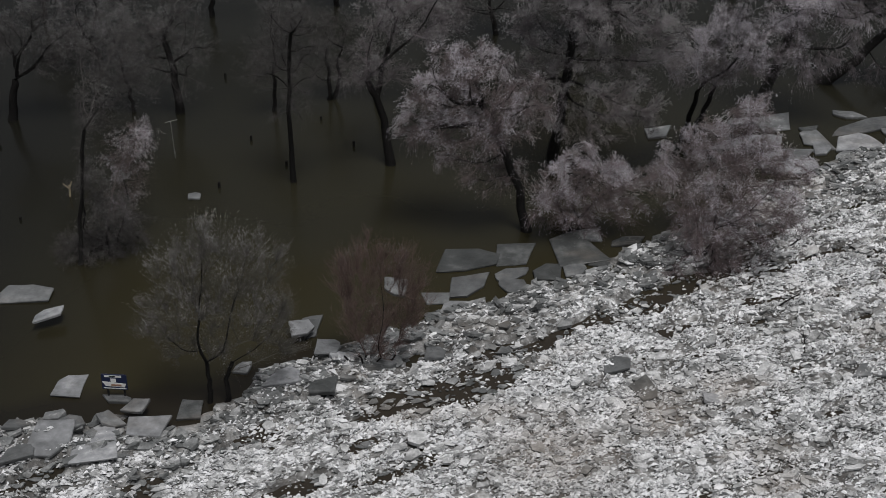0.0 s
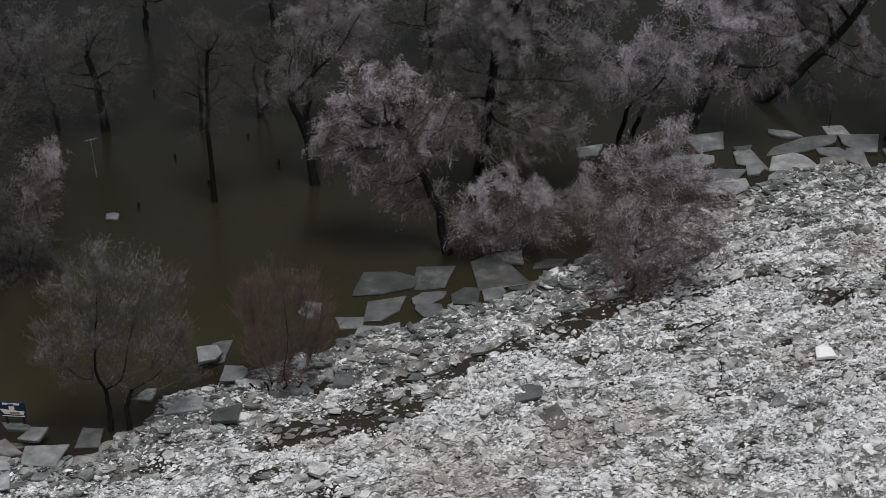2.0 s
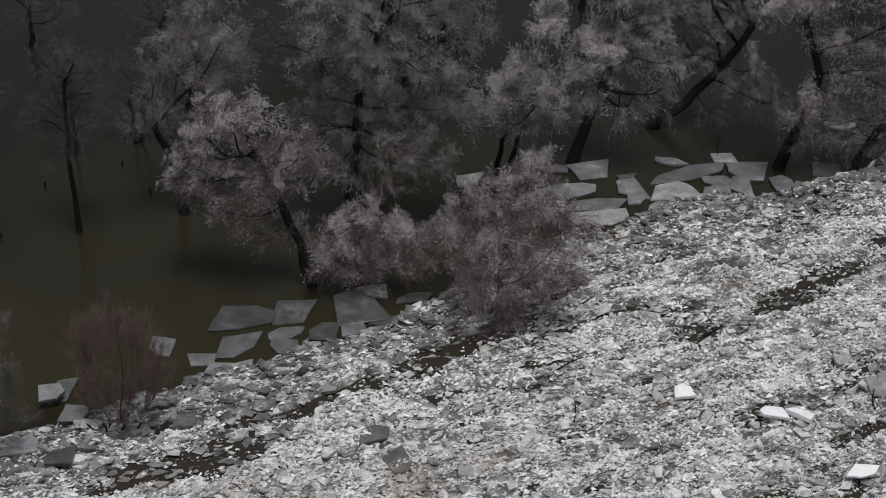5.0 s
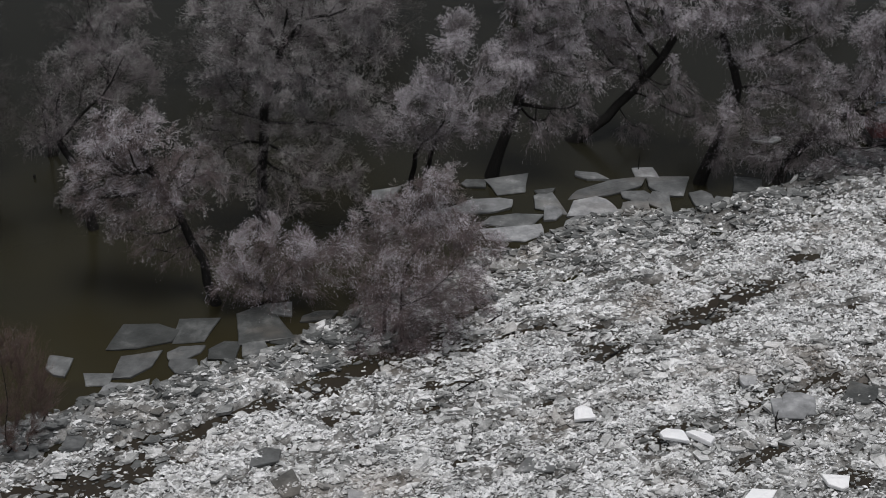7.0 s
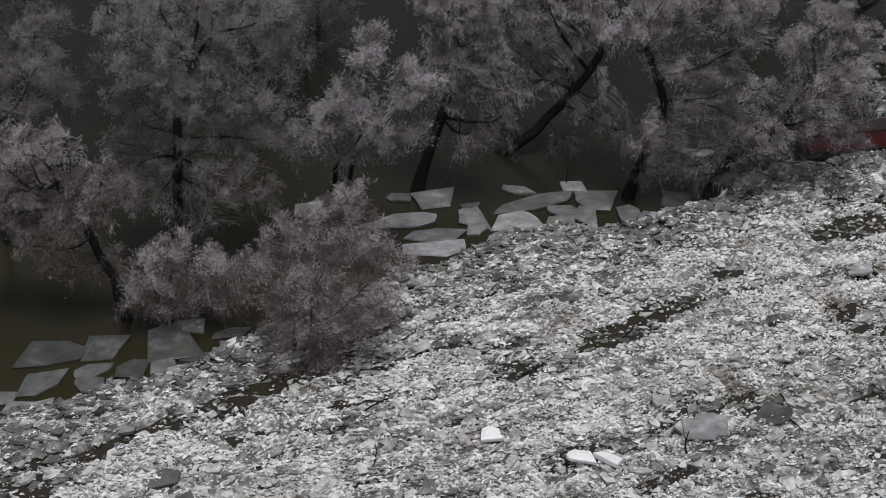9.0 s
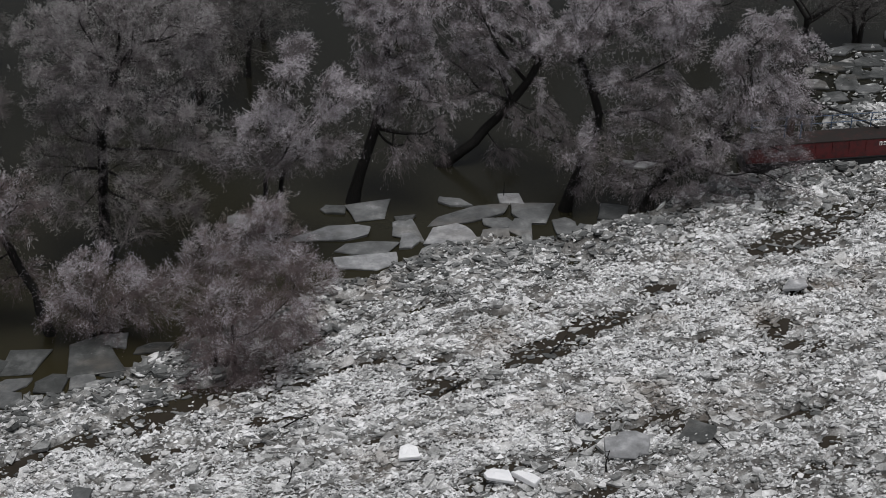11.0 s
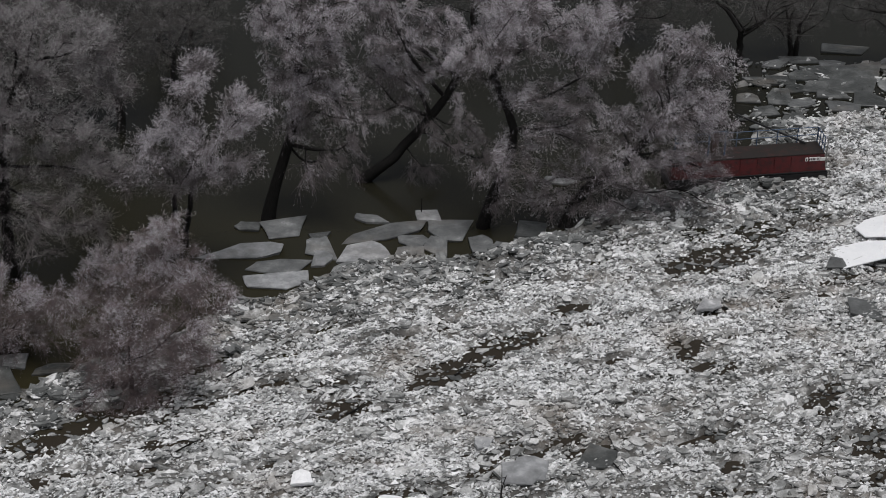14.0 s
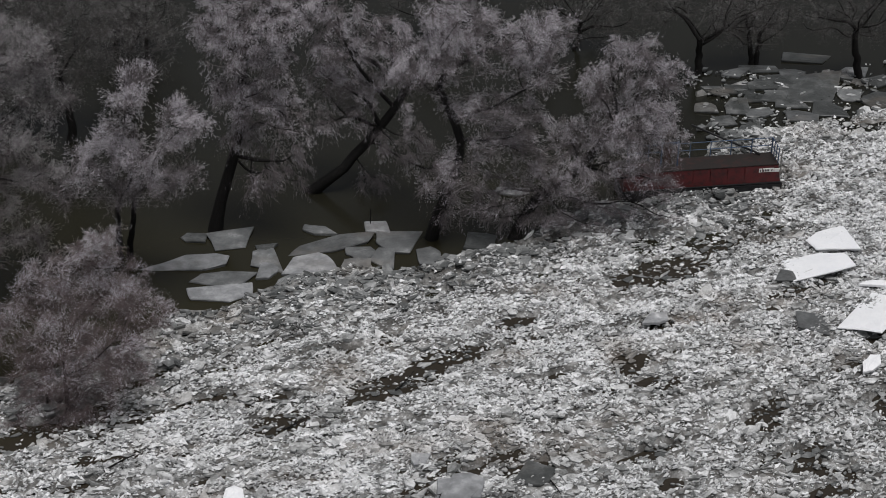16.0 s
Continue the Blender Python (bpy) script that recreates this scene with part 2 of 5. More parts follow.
def inside(x, y):
    """Metres from the water's edge into the ice, about; negative in the water."""
    near = np.interp(x, SHORE_X, SHORE_Y) - y
    far = np.minimum(x - 46.8 - 0.45 * np.clip(y - 94, 0, 4), 111.5 - y + 0.12 * (x - 50))
    d = np.where(x > 46, np.maximum(near, far), near)
    return d * 0.85 + 1.4 * (value_noise(x / 2.3, y / 2.3, 5) - 0.5)


# open leads between the packed ice: place, half length along the drift, half width
NEAR_GAPS = [(-18.4, 56.4, 1.6, 0.6), (-13.5, 56.0, 1.2, 0.5), (-6.1, 55.9, 1.3, 0.5), (-4.0, 58.7, 1.0, 0.5), (-3.3, 60.8, 1.1, 0.4), (-2.1, 62.4, 1.5, 0.5), (1.1, 63.2, 3.4, 1.0),
            (2.5, 66.1, 1.3, 0.4), (4.8, 66.4, 1.0, 0.5), (6.1, 67.6, 0.8, 0.4), (7.5, 73.0, 1.5, 0.5), (7.9, 68.7, 1.1, 0.5), (8.3, 76.0, 1.1, 0.4), (11.2, 70.8, 1.1, 0.7),
            (12.9, 72.3, 1.4, 0.5)]
FAR_GAPS = [(15.3, 73.8, 1.5, 0.5), (16.1, 70.4, 0.6, 0.4), (17.4, 76.2, 1.3, 0.4), (25.2, 73.4, 1.3, 0.8), (30.0, 76.4, 2.4, 0.9), (31.7, 77.9, 1.3, 0.6), (33.3, 78.9, 1.8, 0.6),
            (36.3, 82.0, 1.1, 0.5), (36.6, 70.3, 1.1, 0.5), (42.1, 78.7, 0.9, 0.7), (42.4, 71.7, 1.4, 0.3), (43.2, 69.6, 0.6, 0.4), (44.3, 87.0, 2.7, 1.0), (47.8, 89.7, 1.5, 0.5),
            (50.6, 92.9, 1.3, 0.5)]
GAPS = NEAR_GAPS + FAR_GAPS


def openness(x, y):
    """From 0 on closed ice to 1 on open water between the pieces."""
    a = x * ALONG[0] + y * ALONG[1]
    c = -x * ALONG[1] + y * ALONG[0]
    o = np.clip((value_noise(a / 3.2 + 9, c / 1.1, 11) * 0.65 + value_noise(a / 1.1, c / 0.5, 12) * 0.35 - 0.58) * 4, 0, 0.88)
    for mx, my, mr in MUD:
        o = o * np.clip(np.hypot(x - mx, y - my) / mr - 0.7, 0.1, 1)
    ragged = 0.8 * value_noise(x / 0.5, y / 0.4, 13) + 0.9 * value_noise(a / 1.3, c / 0.35, 15)
    for gx, gy, ra, rc in GAPS:
        ra, rc = ra * 1.35, rc * 1.4
        da = (x - gx) * ALONG[0] + (y - gy) * ALONG[1]
        dc = -(x - gx) * ALONG[1] + (y - gy) * ALONG[0]
        o = np.maximum(o, np.clip(1.6 - ((da / ra) ** 2 + (dc / rc) ** 2) * 1.1 - ragged + 0.6, 0, 1))
    far = np.clip((y - 101 - 0.4 * (x - 49)) * 0.5, 0, 1) * (0.72 + 0.45 * value_noise(x / 1.6, y / 1.2, 14))
    return np.clip(np.maximum(o, far), 0, 1)


def height(x, y):
    """The top of the packed slush over the water."""
    d = inside(x, y)
    a, c = x * ALONG[0] + y * ALONG[1], y * ALONG[0] - x * ALONG[1]
    lump = value_noise(a / 2.4, c / 0.9, 21) * 0.24 + value_noise(a / 0.8, c / 0.35, 22) * 0.22
    ridge = 0.25 * np.exp(-((d - 1.6) / 1.5) ** 2)
    return np.clip(d * 0.5, -0.5, 0.0) - 0.02 + lump + ridge * np.clip(d, 0, 1) - 0.62 * openness(x, y)


def grid_sheet(x0, x1, y0, y1, step):
    nx, ny = int((x1 - x0) / step) + 1, int((y1 - y0) / step) + 1
    gx, gy = np.meshgrid(np.linspace(x0, x1, nx), np.linspace(y0, y1, ny))
    x, y = gx.ravel(), gy.ravel()
    i = (np.arange(ny - 1)[:, None] * nx + np.arange(nx - 1)[None]).ravel()
    f = np.stack([i, i + 1, i + 1 + nx, i + nx], 1)
    f = f[(inside(x, y)[f] > -0.6).any(1) & (y[f[:, 0]] > 52 + 0.42 * np.maximum(x[f[:, 0]] - 22, 0))]
    used, f2 = np.unique(f, return_inverse=True)
    z = height(x, y) + 0.10 * value_noise(x / 0.21, y / 0.17, 23) * np.clip(inside(x, y), 0, 1)
    return np.stack([x, y, z], 1)[used], f2.reshape(-1, 4)


v, f = grid_sheet(-34, 78, 46, 116, 0.2)
ice_field = new("ice_field", fast_mesh("ice_field", v, [f], slush_mat, True))
tagged(ice_field, "packed grey-white slush and river ice along the flooded bank", "ice field", kind="structure")


def coarse_sheet():
    """The same ice where it goes on out of sight, along the bank and under the flight."""
    gx, gy = np.meshgrid(np.linspace(-130, 170, 151), np.linspace(-60, 130, 96))
    x, y = gx.ravel(), gy.ravel()
    i = (np.arange(95)[:, None] * 151 + np.arange(150)[None]).ravel()
    f = np.stack([i, i + 1, i + 152, i + 151], 1)
    mx, my = x[f].mean(1), y[f].mean(1)
    f = f[((my < 51 + 0.42 * np.maximum(mx - 22, 0)) | (mx > 77) | (mx < -33)) & (inside(mx, my) > 0) & (my < 112)]
    used, f2 = np.unique(f, return_inverse=True)
    z = 0.10 + 0.12 * value_noise(x / 3, y / 3, 31)
    return np.stack([x, y, z], 1)[used], f2.reshape(-1, 4)


v, f = coarse_sheet()
tagged(new("ice_field_outer", fast_mesh("ice_field_outer", v, [f], slush_mat, True)), "packed river ice going on along the bank", "ice field", kind="structure")


def rotations(rng, n, tilt, stray=22):
    """Turns about the upright, mostly along the drift, then leaned by about tilt degrees."""
    yaw = radians(17) + np.radians(stray) * rng.normal(size=n) + math.pi * rng.integers(0, 2, n)
    lean = np.radians(tilt) * np.abs(rng.normal(size=n))
    way = rng.random(n) * math.tau
    cy, sy, z, o = np.cos(yaw), np.sin(yaw), np.zeros(n), np.ones(n)
    spin = np.stack([np.stack([cy, -sy, z], 1), np.stack([sy, cy, z], 1), np.stack([z, z, o], 1)], 1)
    ax, ay, c, s = np.cos(way), np.sin(way), np.cos(lean), np.sin(lean)
    k = 1 - c
    tip = np.stack([np.stack([c + ax * ax * k, ax * ay * k, ay * s], 1), np.stack([ax * ay * k, c + ay * ay * k, -ax * s], 1), np.stack([-ay * s, ax * s, c], 1)], 1)
    return tip @ spin


def slabs(rng, place, size, thick, sides, tilt, narrow=0.4):
    """Broken slabs with chipped rims, all with the same number of sides."""
    n = len(place)
    ang = (np.arange(sides)[None] + 0.75 * (rng.random((n, sides)) - 0.5)) / sides * math.tau
    rad = size[:, None] * (0.62 + 0.5 * rng.random((n, sides)))
    long = narrow + 0.5 * rng.random((n, 1))
    x, y = np.cos(ang) * rad, np.sin(ang) * rad * long
    rings = []
    for scale, z in ((0.9, -0.5), (1.0, 0.5)):
        rings.append(np.stack([x * scale, y * scale, thick[:, None] * (z + 0.12 * (rng.random((n, sides)) - 0.5))], -1))
    local = np.concatenate(rings, 1)
    pts = np.einsum("nij,nkj->nki", rotations(rng, n, tilt), local) + place[:, None]
    base = (np.arange(n) * 2 * sides)[:, None]
    i, j = np.arange(sides), (np.arange(sides) + 1) % sides
    quads = [np.stack([r * sides + i, r * sides + j, (r + 1) * sides + j, (r + 1) * sides + i], 1) for r in (0,)]
    quads = (np.concatenate(quads)[None] + base[:, None]).reshape(-1, 4)
    tops = base + sides + np.arange(sides)[None]
    bottoms = base + np.arange(sides)[::-1][None]
    return pts.reshape(-1, 3), quads, np.concatenate([tops, bottoms])


def crumbs(rng, place, size):
    """Small angular lumps of broken snow ice, each sunk by its foot into the slush."""
    n = len(place)
    ang = (np.arange(4)[None] + 0.8 * (rng.random((n, 4)) - 0.5)) * math.pi / 2
    rad = 0.75 + 0.6 * rng.random((n, 4))
    foot = np.stack([np.cos(ang) * rad * 1.6, np.sin(ang) * rad * 0.7, -0.5 - 0.2 * rng.random((n, 4))], -1)
    peak = np.stack([rng.normal(size=n) * 0.45, rng.normal(size=n) * 0.35, 0.35 + 0.5 * rng.random(n)], -1)
    local = np.concatenate([foot, peak[:, None]], 1) * (size[:, None] * (0.7 + 0.6 * rng.random((n, 3))))[:, None]
    pts = np.einsum("nij,nkj->nki", rotations(rng, n, 20, 26), local) + place[:, None]
    faces = np.array([(0, 1, 4), (1, 2, 4), (2, 3, 4), (3, 0, 4)])
    return pts.reshape(-1, 3), (faces[None] + (np.arange(n) * 5)[:, None, None]).reshape(-1, 3)


def scatter(rng, n, x0, x1, y0, y1, keep):
    """Places on the ice, thinned where water stands open."""
    x, y = x0 + (x1 - x0) * rng.random(n), y0 + (y1 - y0) * rng.random(n)
    d = inside(x, y)
    ok = (d > 0.0) & (rng.random(n) > openness(x, y) * keep)
    # thick on the part of the bank that the walk passes, thin beyond it
    passed = (y > 54 + 0.42 * np.maximum(x - 20, 0)) & (x > -23) & (x < 55 + 0.2 * (y - 69))
    ok &= passed | (rng.random(n) < 0.05)
    return x[ok], y[ok]


def fade(x):
    """The width of the grey margin along the water, where little crushed ice lies; widest where it stands in for tree
    shade.
    """
    return np.interp(x, (-14, -5, 4, 20, 30, 38, 48), (3.0, 3.5, 4.8, 5.5, 4.5, 7.0, 5.0))


def greyer(x, y):
    """From 0 to 1 towards the river, where the ice is coarse and grey and little of it is crushed white."""
    return np.clip((x * 0.6 - y * 0.8 + 39.5) / 7.0 + 0.7 * (value_noise(x / 2.5, y / 2.0, 51) - 0.5), 0, 1) * np.clip((x - 20) / 16, 0, 1)


rng = np.random.default_rng(3)
x, y = scatter(rng, 1000000, -30, 70, 48, 114, 0.94)
drift, cross = x * ALONG[0] + y * ALONG[1], y * ALONG[0] - x * ALONG[1]
clump = value_noise(drift / 2.2, cross / 0.5, 41) * 0.6 + value_noise(drift / 0.6, cross / 0.22, 42) * 0.4
near = rng.random(len(x)) < np.clip((inside(x, y) - 0.8) / fade(x), 0.07, 1) * np.clip(1.1 - 0.5 * (y - 100 - 0.4 * (x - 49)), 0.06, 1) * np.clip(clump * 3.0 - 0.75, 0.2, 1) * (1 - 0.62 * greyer(x, y))
x, y, clump = x[near], y[near], clump[near]
size = 0.035 + 0.095 * rng.random(len(x)) ** 2.4
z = np.maximum(height(x, y), 0.0) + size * 0.4 + 0.46 * clump * rng.random(len(x)) * (1 - openness(x, y))
v, t = crumbs(rng, np.stack([x, y, z], 1), size)
tagged(new("ice_rubble", fast_mesh("ice_rubble", v, [t], crumb_mat)), "crushed white and grey ice rubble covering the bank", "ice rubble", kind="stuff")
for sides, count, low, high, tilt, rim, mat in ((4, 40000, 0.09, 0.46, 30, 99, ice_mat), (5, 16000, 0.10, 0.40, 24, 99, ice_mat), (6, 3500, 0.2, 0.62, 16, 99, ice_mat), (5, 90000, 0.12, 0.6, 22, 4.6, rim_mat), (5, 26000, 0.09, 0.30, 34, -1, ice_mat)):
    x, y = scatter(rng, count, -30, 70, 48, 114, 0.93)
    d = inside(x, y)
    edge = (d < rim * rng.random(len(x))) | ((rim > 50) & (rng.random(len(x)) < np.clip((d - 0.6) / fade(x), 0.12, 1))) | ((y > 101 + 0.4 * (x - 49)) & (rng.random(len(x)) < 0.16))
    if rim < 0:
        edge = rng.random(len(x)) < greyer(x, y)
    x, y = x[edge], y[edge]
    size = low + (high - low) * rng.random(len(x)) ** (3.2 if rim > 0 else 1.8)
    thick = 0.05 + 0.3 * size * rng.random(len(x)) + 0.02
    z = np.maximum(height(x, y), 0.0) + 0.05 + 0.14 * rng.random(len(x))
    v, q, t = slabs(rng, np.stack([x, y, z], 1), size, thick, sides, tilt, 0.12 if sides == 4 else 0.4)
    tagged(new("ice_slabs", fast_mesh("ice_slabs", v, [q, t], mat)), "tilted broken ice slabs heaped among the rubble", "ice slabs", kind="stuff")


x, y = scatter(rng, 60000, -24, 56, 50, 98, 0.0)
wet = (openness(x, y) > 0.45) & (rng.random(len(x)) < 0.3)
x, y = x[wet], y[wet]
size = 0.08 + 0.42 * rng.random(len(x)) ** 3
v, q, t = slabs(rng, np.stack([x, y, np.full(len(x), 0.04)], 1), size, np.full(len(x), 0.05), 5, 5, 0.3)
tagged(new("ice_plates", fast_mesh("ice_plates", v, [q, t], rim_mat)), "thin grey ice plates afloat in the open gaps", "ice plates", kind="stuff")


# ---- large floes ----
def ice_floe(x, y, w, d, seed, mat, label, z=0.1, tilt=4.0, turn=0.0):
    """One large floe, w by d metres, with a broken rim and an uneven top."""
    r = random.Random(seed)
    skew = r.uniform(-0.15, 0.4)
    rim = [(cx * w * 0.92 + cy * skew * w + r.uniform(-0.2, 0.2) * w, cy * d + r.uniform(-0.2, 0.2) * d) for cx, cy in ((0.5, -0.48), (0.48, 0.5), (-0.48, 0.5), (-0.5, -0.48))]
    for _ in range(r.choice((0, 1, 1, 2))):
        # a broken-off corner
        i = r.randrange(len(rim))
        p, c, q = Vector(rim[i - 1]), Vector(rim[i]), Vector(rim[(i + 1) % len(rim)])
        rim[i : i + 1] = [tuple(c.lerp(p, r.uniform(0.25, 0.5))), tuple(c.lerp(q, r.uniform(0.25, 0.5)))]
    edge = []
    for (ax, ay), (bx, by) in zip(rim, rim[1:] + rim[:1]):
        edge.append((ax, ay))
        u = r.uniform(0.25, 0.75)
        edge.append((ax + (bx - ax) * u + r.uniform(-0.025, 0.025) * w, ay + (by - ay) * u + r.uniform(-0.025, 0.025) * d))
    thick = r.uniform(0.13, 0.24)
    bm = bmesh.new()
    rings = [[bm.verts.new((px * s, py * s, pz + r.uniform(-0.015, 0.015))) for px, py in edge] for s, pz in ((0.95, -thick), (1.0, -0.05), (0.965, 0.0), (0.6, r.uniform(0.0, 0.05)), (0.25, r.uniform(0.0, 0.06)))]
    for lo, hi in zip(rings, rings[1:]):
        for i in range(len(edge)):
            j = (i + 1) % len(edge)
            bm.faces.new((lo[i], lo[j], hi[j], hi[i]))
    bm.faces.new(rings[-1])
    bm.faces.new(rings[0][::-1])
    me = bpy.data.meshes.new("ice_floe")
    bm.to_mesh(me)
    bm.free()
    me.materials.append(mat)
    ob = new("ice_floe", me)
    ob.matrix_world = pose(x, y, z + thick * 0.45, r.uniform(-tilt, tilt), r.uniform(-tilt, tilt), turn + r.uniform(-5, 5))
    return tagged(ob, label, "ice floe", "large ice floes")


ice_floe(1.5, 74.1, 3.1, 2.1, 401, dark_floe_mat, "dark glassy slab of clear ice afloat in brown water", 0.06, 3, 8)
ice_floe(1.4, 71.8, 2.4, 2.3, 402, floe_mat, "smooth grey floe afloat at the edge of the ice", 0.06, 3, 12)
ice_floe(3.4, 72.8, 2.1, 1.2, 403, floe_mat, "broken grey floe with pale rim lying on the water", 0.06, 3, 0)
ice_floe(3.9, 71.8, 1.7, 1.3, 404, floe_mat, "flat grey ice floe resting against the rubble edge", 0.06, 3, 0)
ice_floe(5.4, 71.2, 2.6, 1.3, 405, floe_mat, "smooth grey floe afloat at the edge of the ice", 0.06, 3, 6)
ice_floe(-0.3, 70.8, 1.6, 1.1, 406, floe_mat, "broken grey floe with pale rim lying on the water", 0.06, 3, 0)
ice_floe(0.5, 69.8, 1.6, 1.3, 407, pale_floe_mat, "tilted pale ice floe lying among broken ice", 0.06, 3, 0)
ice_floe(1.7, 69.9, 1.6, 1.5, 408, floe_mat, "smooth grey floe afloat at the edge of the ice", 0.06, 3, 20)
ice_floe(3.7, 74.9, 2.0, 1.6, 409, dark_floe_mat, "dark glassy slab of clear ice afloat in brown water", 0.06, 3, 10)
ice_floe(7.1, 75.5, 2.4, 2.6, 410, dark_floe_mat, "dark glassy slab of clear ice afloat in brown water", 0.06, 3, 15)
ice_floe(8.1, 76.8, 1.7, 1.2, 411, floe_mat, "smooth grey floe afloat at the edge of the ice", 0.06, 3, 0)
ice_floe(5.5, 73.4, 1.4, 1.5, 412, dark_floe_mat, "dark glassy slab of clear ice afloat in brown water", 0.06, 3, 0)
ice_floe(7.2, 73.6, 1.3, 1.5, 413, floe_mat, "flat grey ice floe resting against the rubble edge", 0.06, 3, 20)
ice_floe(10.2, 76.3, 1.7, 1.2, 414, dark_floe_mat, "dark glassy slab of clear ice afloat in brown water", 0.06, 3, 0)
ice_floe(8.6, 74.3, 1.4, 1.2, 415, dark_floe_mat, "dark glassy slab of clear ice afloat in brown water", 0.06, 3, 0)
ice_floe(20.5, 89.7, 2.7, 1.9, 416, floe_mat, "flat grey ice floe resting against the rubble edge", 0.06, 3, 8)
ice_floe(18.9, 87.4, 3.9, 1.9, 417, pale_floe_mat, "tilted pale ice floe lying among broken ice", 0.06, 3, 0)
ice_floe(20.5, 85.9, 3.4, 1.7, 418, floe_mat, "broken grey floe with pale rim lying on the water", 0.06, 3, -4)
ice_floe(20.6, 84.4, 3.7, 1.6, 419, pale_floe_mat, "tilted pale ice floe lying among broken ice", 0.06, 3, 2)
ice_floe(22.6, 87.8, 1.7, 2.3, 420, floe_mat, "smooth grey floe afloat at the edge of the ice", 0.06, 3, 4)
ice_floe(22.9, 86.5, 1.1, 1.6, 421, pale_floe_mat, "tilted pale ice floe lying among broken ice", 0.06, 3, 0)
ice_floe(22.5, 88.9, 1.3, 0.8, 422, dark_floe_mat, "dark glassy slab of clear ice afloat in brown water", 0.06, 3, 0)
ice_floe(26.0, 89.4, 4.2, 1.6, 423, floe_mat, "smooth grey floe afloat at the edge of the ice", 0.06, 3, 3)
ice_floe(25.3, 87.3, 2.7, 2.4, 424, pale_floe_mat, "pale angular ice floe heaped at the water edge", 0.06, 3, 4)
ice_floe(29.7, 89.8, 2.8, 1.9, 425, floe_mat, "flat grey ice floe resting against the rubble edge", 0.06, 3, 8)
ice_floe(28.6, 91.2, 1.5, 1.1, 426, pale_floe_mat, "pale angular ice floe heaped at the water edge", 0.06, 3, 0)
ice_floe(25.2, 90.8, 2.0, 1.0, 427, floe_mat, "broken grey floe with pale rim lying on the water", 0.06, 3, 0)
ice_floe(27.9, 88.7, 1.8, 1.2, 428, floe_mat, "flat grey ice floe resting against the rubble edge", 0.06, 3, 0)
ice_floe(29.3, 88.1, 1.6, 1.7, 429, floe_mat, "smooth grey floe afloat at the edge of the ice", 0.06, 3, 0)
ice_floe(27.8, 87.3, 2.2, 1.5, 430, floe_mat, "broken grey floe with pale rim lying on the water", 0.06, 3, 5)
ice_floe(24.2, 85.7, 1.7, 1.7, 431, floe_mat, "flat grey ice floe resting against the rubble edge", 0.06, 3, 0)
ice_floe(31.5, 88.4, 1.5, 1.8, 432, floe_mat, "smooth grey floe afloat at the edge of the ice", 0.06, 3, 18)
ice_floe(18.3, 89.9, 1.6, 0.7, 433, dark_floe_mat, "dark glassy slab of clear ice afloat in brown water", 0.06, 3, 0)
ice_floe(34.5, 90.0, 1.6, 1.8, 434, dark_floe_mat, "dark glassy slab of clear ice afloat in brown water", 0.06, 3, 0)
ice_floe(32.8, 87.8, 1.6, 1.3, 435, floe_mat, "smooth grey floe afloat at the edge of the ice", 0.06, 3, 0)
ice_floe(36.2, 95.5, 2.0, 0.9, 436, floe_mat, "broken grey floe with pale rim lying on the water", 0.06, 3, 0)
ice_floe(-18.0, 63.2, 1.9, 1.4, 437, pale_floe_mat, "tilted pale ice floe lying among broken ice", 0.06, 3, 4)
ice_floe(-22.0, 71.1, 2.7, 2.0, 438, floe_mat, "smooth grey floe afloat at the edge of the ice", 0.06, 3, -6)
ice_floe(-14.4, 80.9, 0.8, 0.7, 439, floe_mat, "broken grey floe with pale rim lying on the water", 0.06, 3, 20)
ice_floe(-15.5, 62.2, 1.5, 0.6, 440, floe_mat, "flat grey ice floe resting against the rubble edge", 0.06, 3, 0)
ice_floe(-12.2, 61.4, 1.3, 1.5, 441, dark_floe_mat, "dark glassy slab of clear ice afloat in brown water", 0.06, 3, -10)
ice_floe(-2.5, 71.7, 1.3, 1.6, 442, floe_mat, "broken grey floe with pale rim lying on the water", 0.06, 3, 0)
ice_floe(13.2, 88.6, 2.0, 1.6, 443, floe_mat, "flat grey ice floe resting against the rubble edge", 0.06, 3, 4)
ice_floe(-6.8, 68.1, 1.1, 1.6, 444, floe_mat, "smooth grey floe afloat at the edge of the ice", 0.06, 3, 0)
ice_floe(-9.9, 64.6, 0.8, 0.8, 445, floe_mat, "broken grey floe with pale rim lying on the water", 0.06, 3, 0)
ice_floe(-20.2, 68.5, 1.3, 1.0, 446, pale_floe_mat, "pale angular ice floe heaped at the water edge", 0.62, 11, 20)
ice_floe(-18.0, 58.3, 2.0, 2.5, 447, pale_floe_mat, "tilted pale ice floe lying among broken ice", 0.62, 11, 3)
ice_floe(-15.7, 58.2, 2.5, 2.6, 448, pale_floe_mat, "pale angular ice floe heaped at the water edge", 0.62, 11, 10)
ice_floe(-13.7, 59.5, 1.9, 1.5, 449, pale_floe_mat, "tilted pale ice floe lying among broken ice", 0.62, 11, -4)
ice_floe(-15.7, 59.8, 1.2, 1.3, 450, floe_mat, "flat grey ice floe lying on the rubble", 0.62, 11, 30)
ice_floe(-17.3, 59.8, 1.8, 1.1, 451, floe_mat, "flat grey ice floe lying on the rubble", 0.62, 11, 8)
ice_floe(-19.9, 59.6, 1.5, 1.0, 452, floe_mat, "flat grey ice floe lying on the rubble", 0.62, 11, 10)
ice_floe(-14.6, 61.0, 1.3, 1.0, 453, floe_mat, "flat grey ice floe lying on the rubble", 0.62, 11, -20)
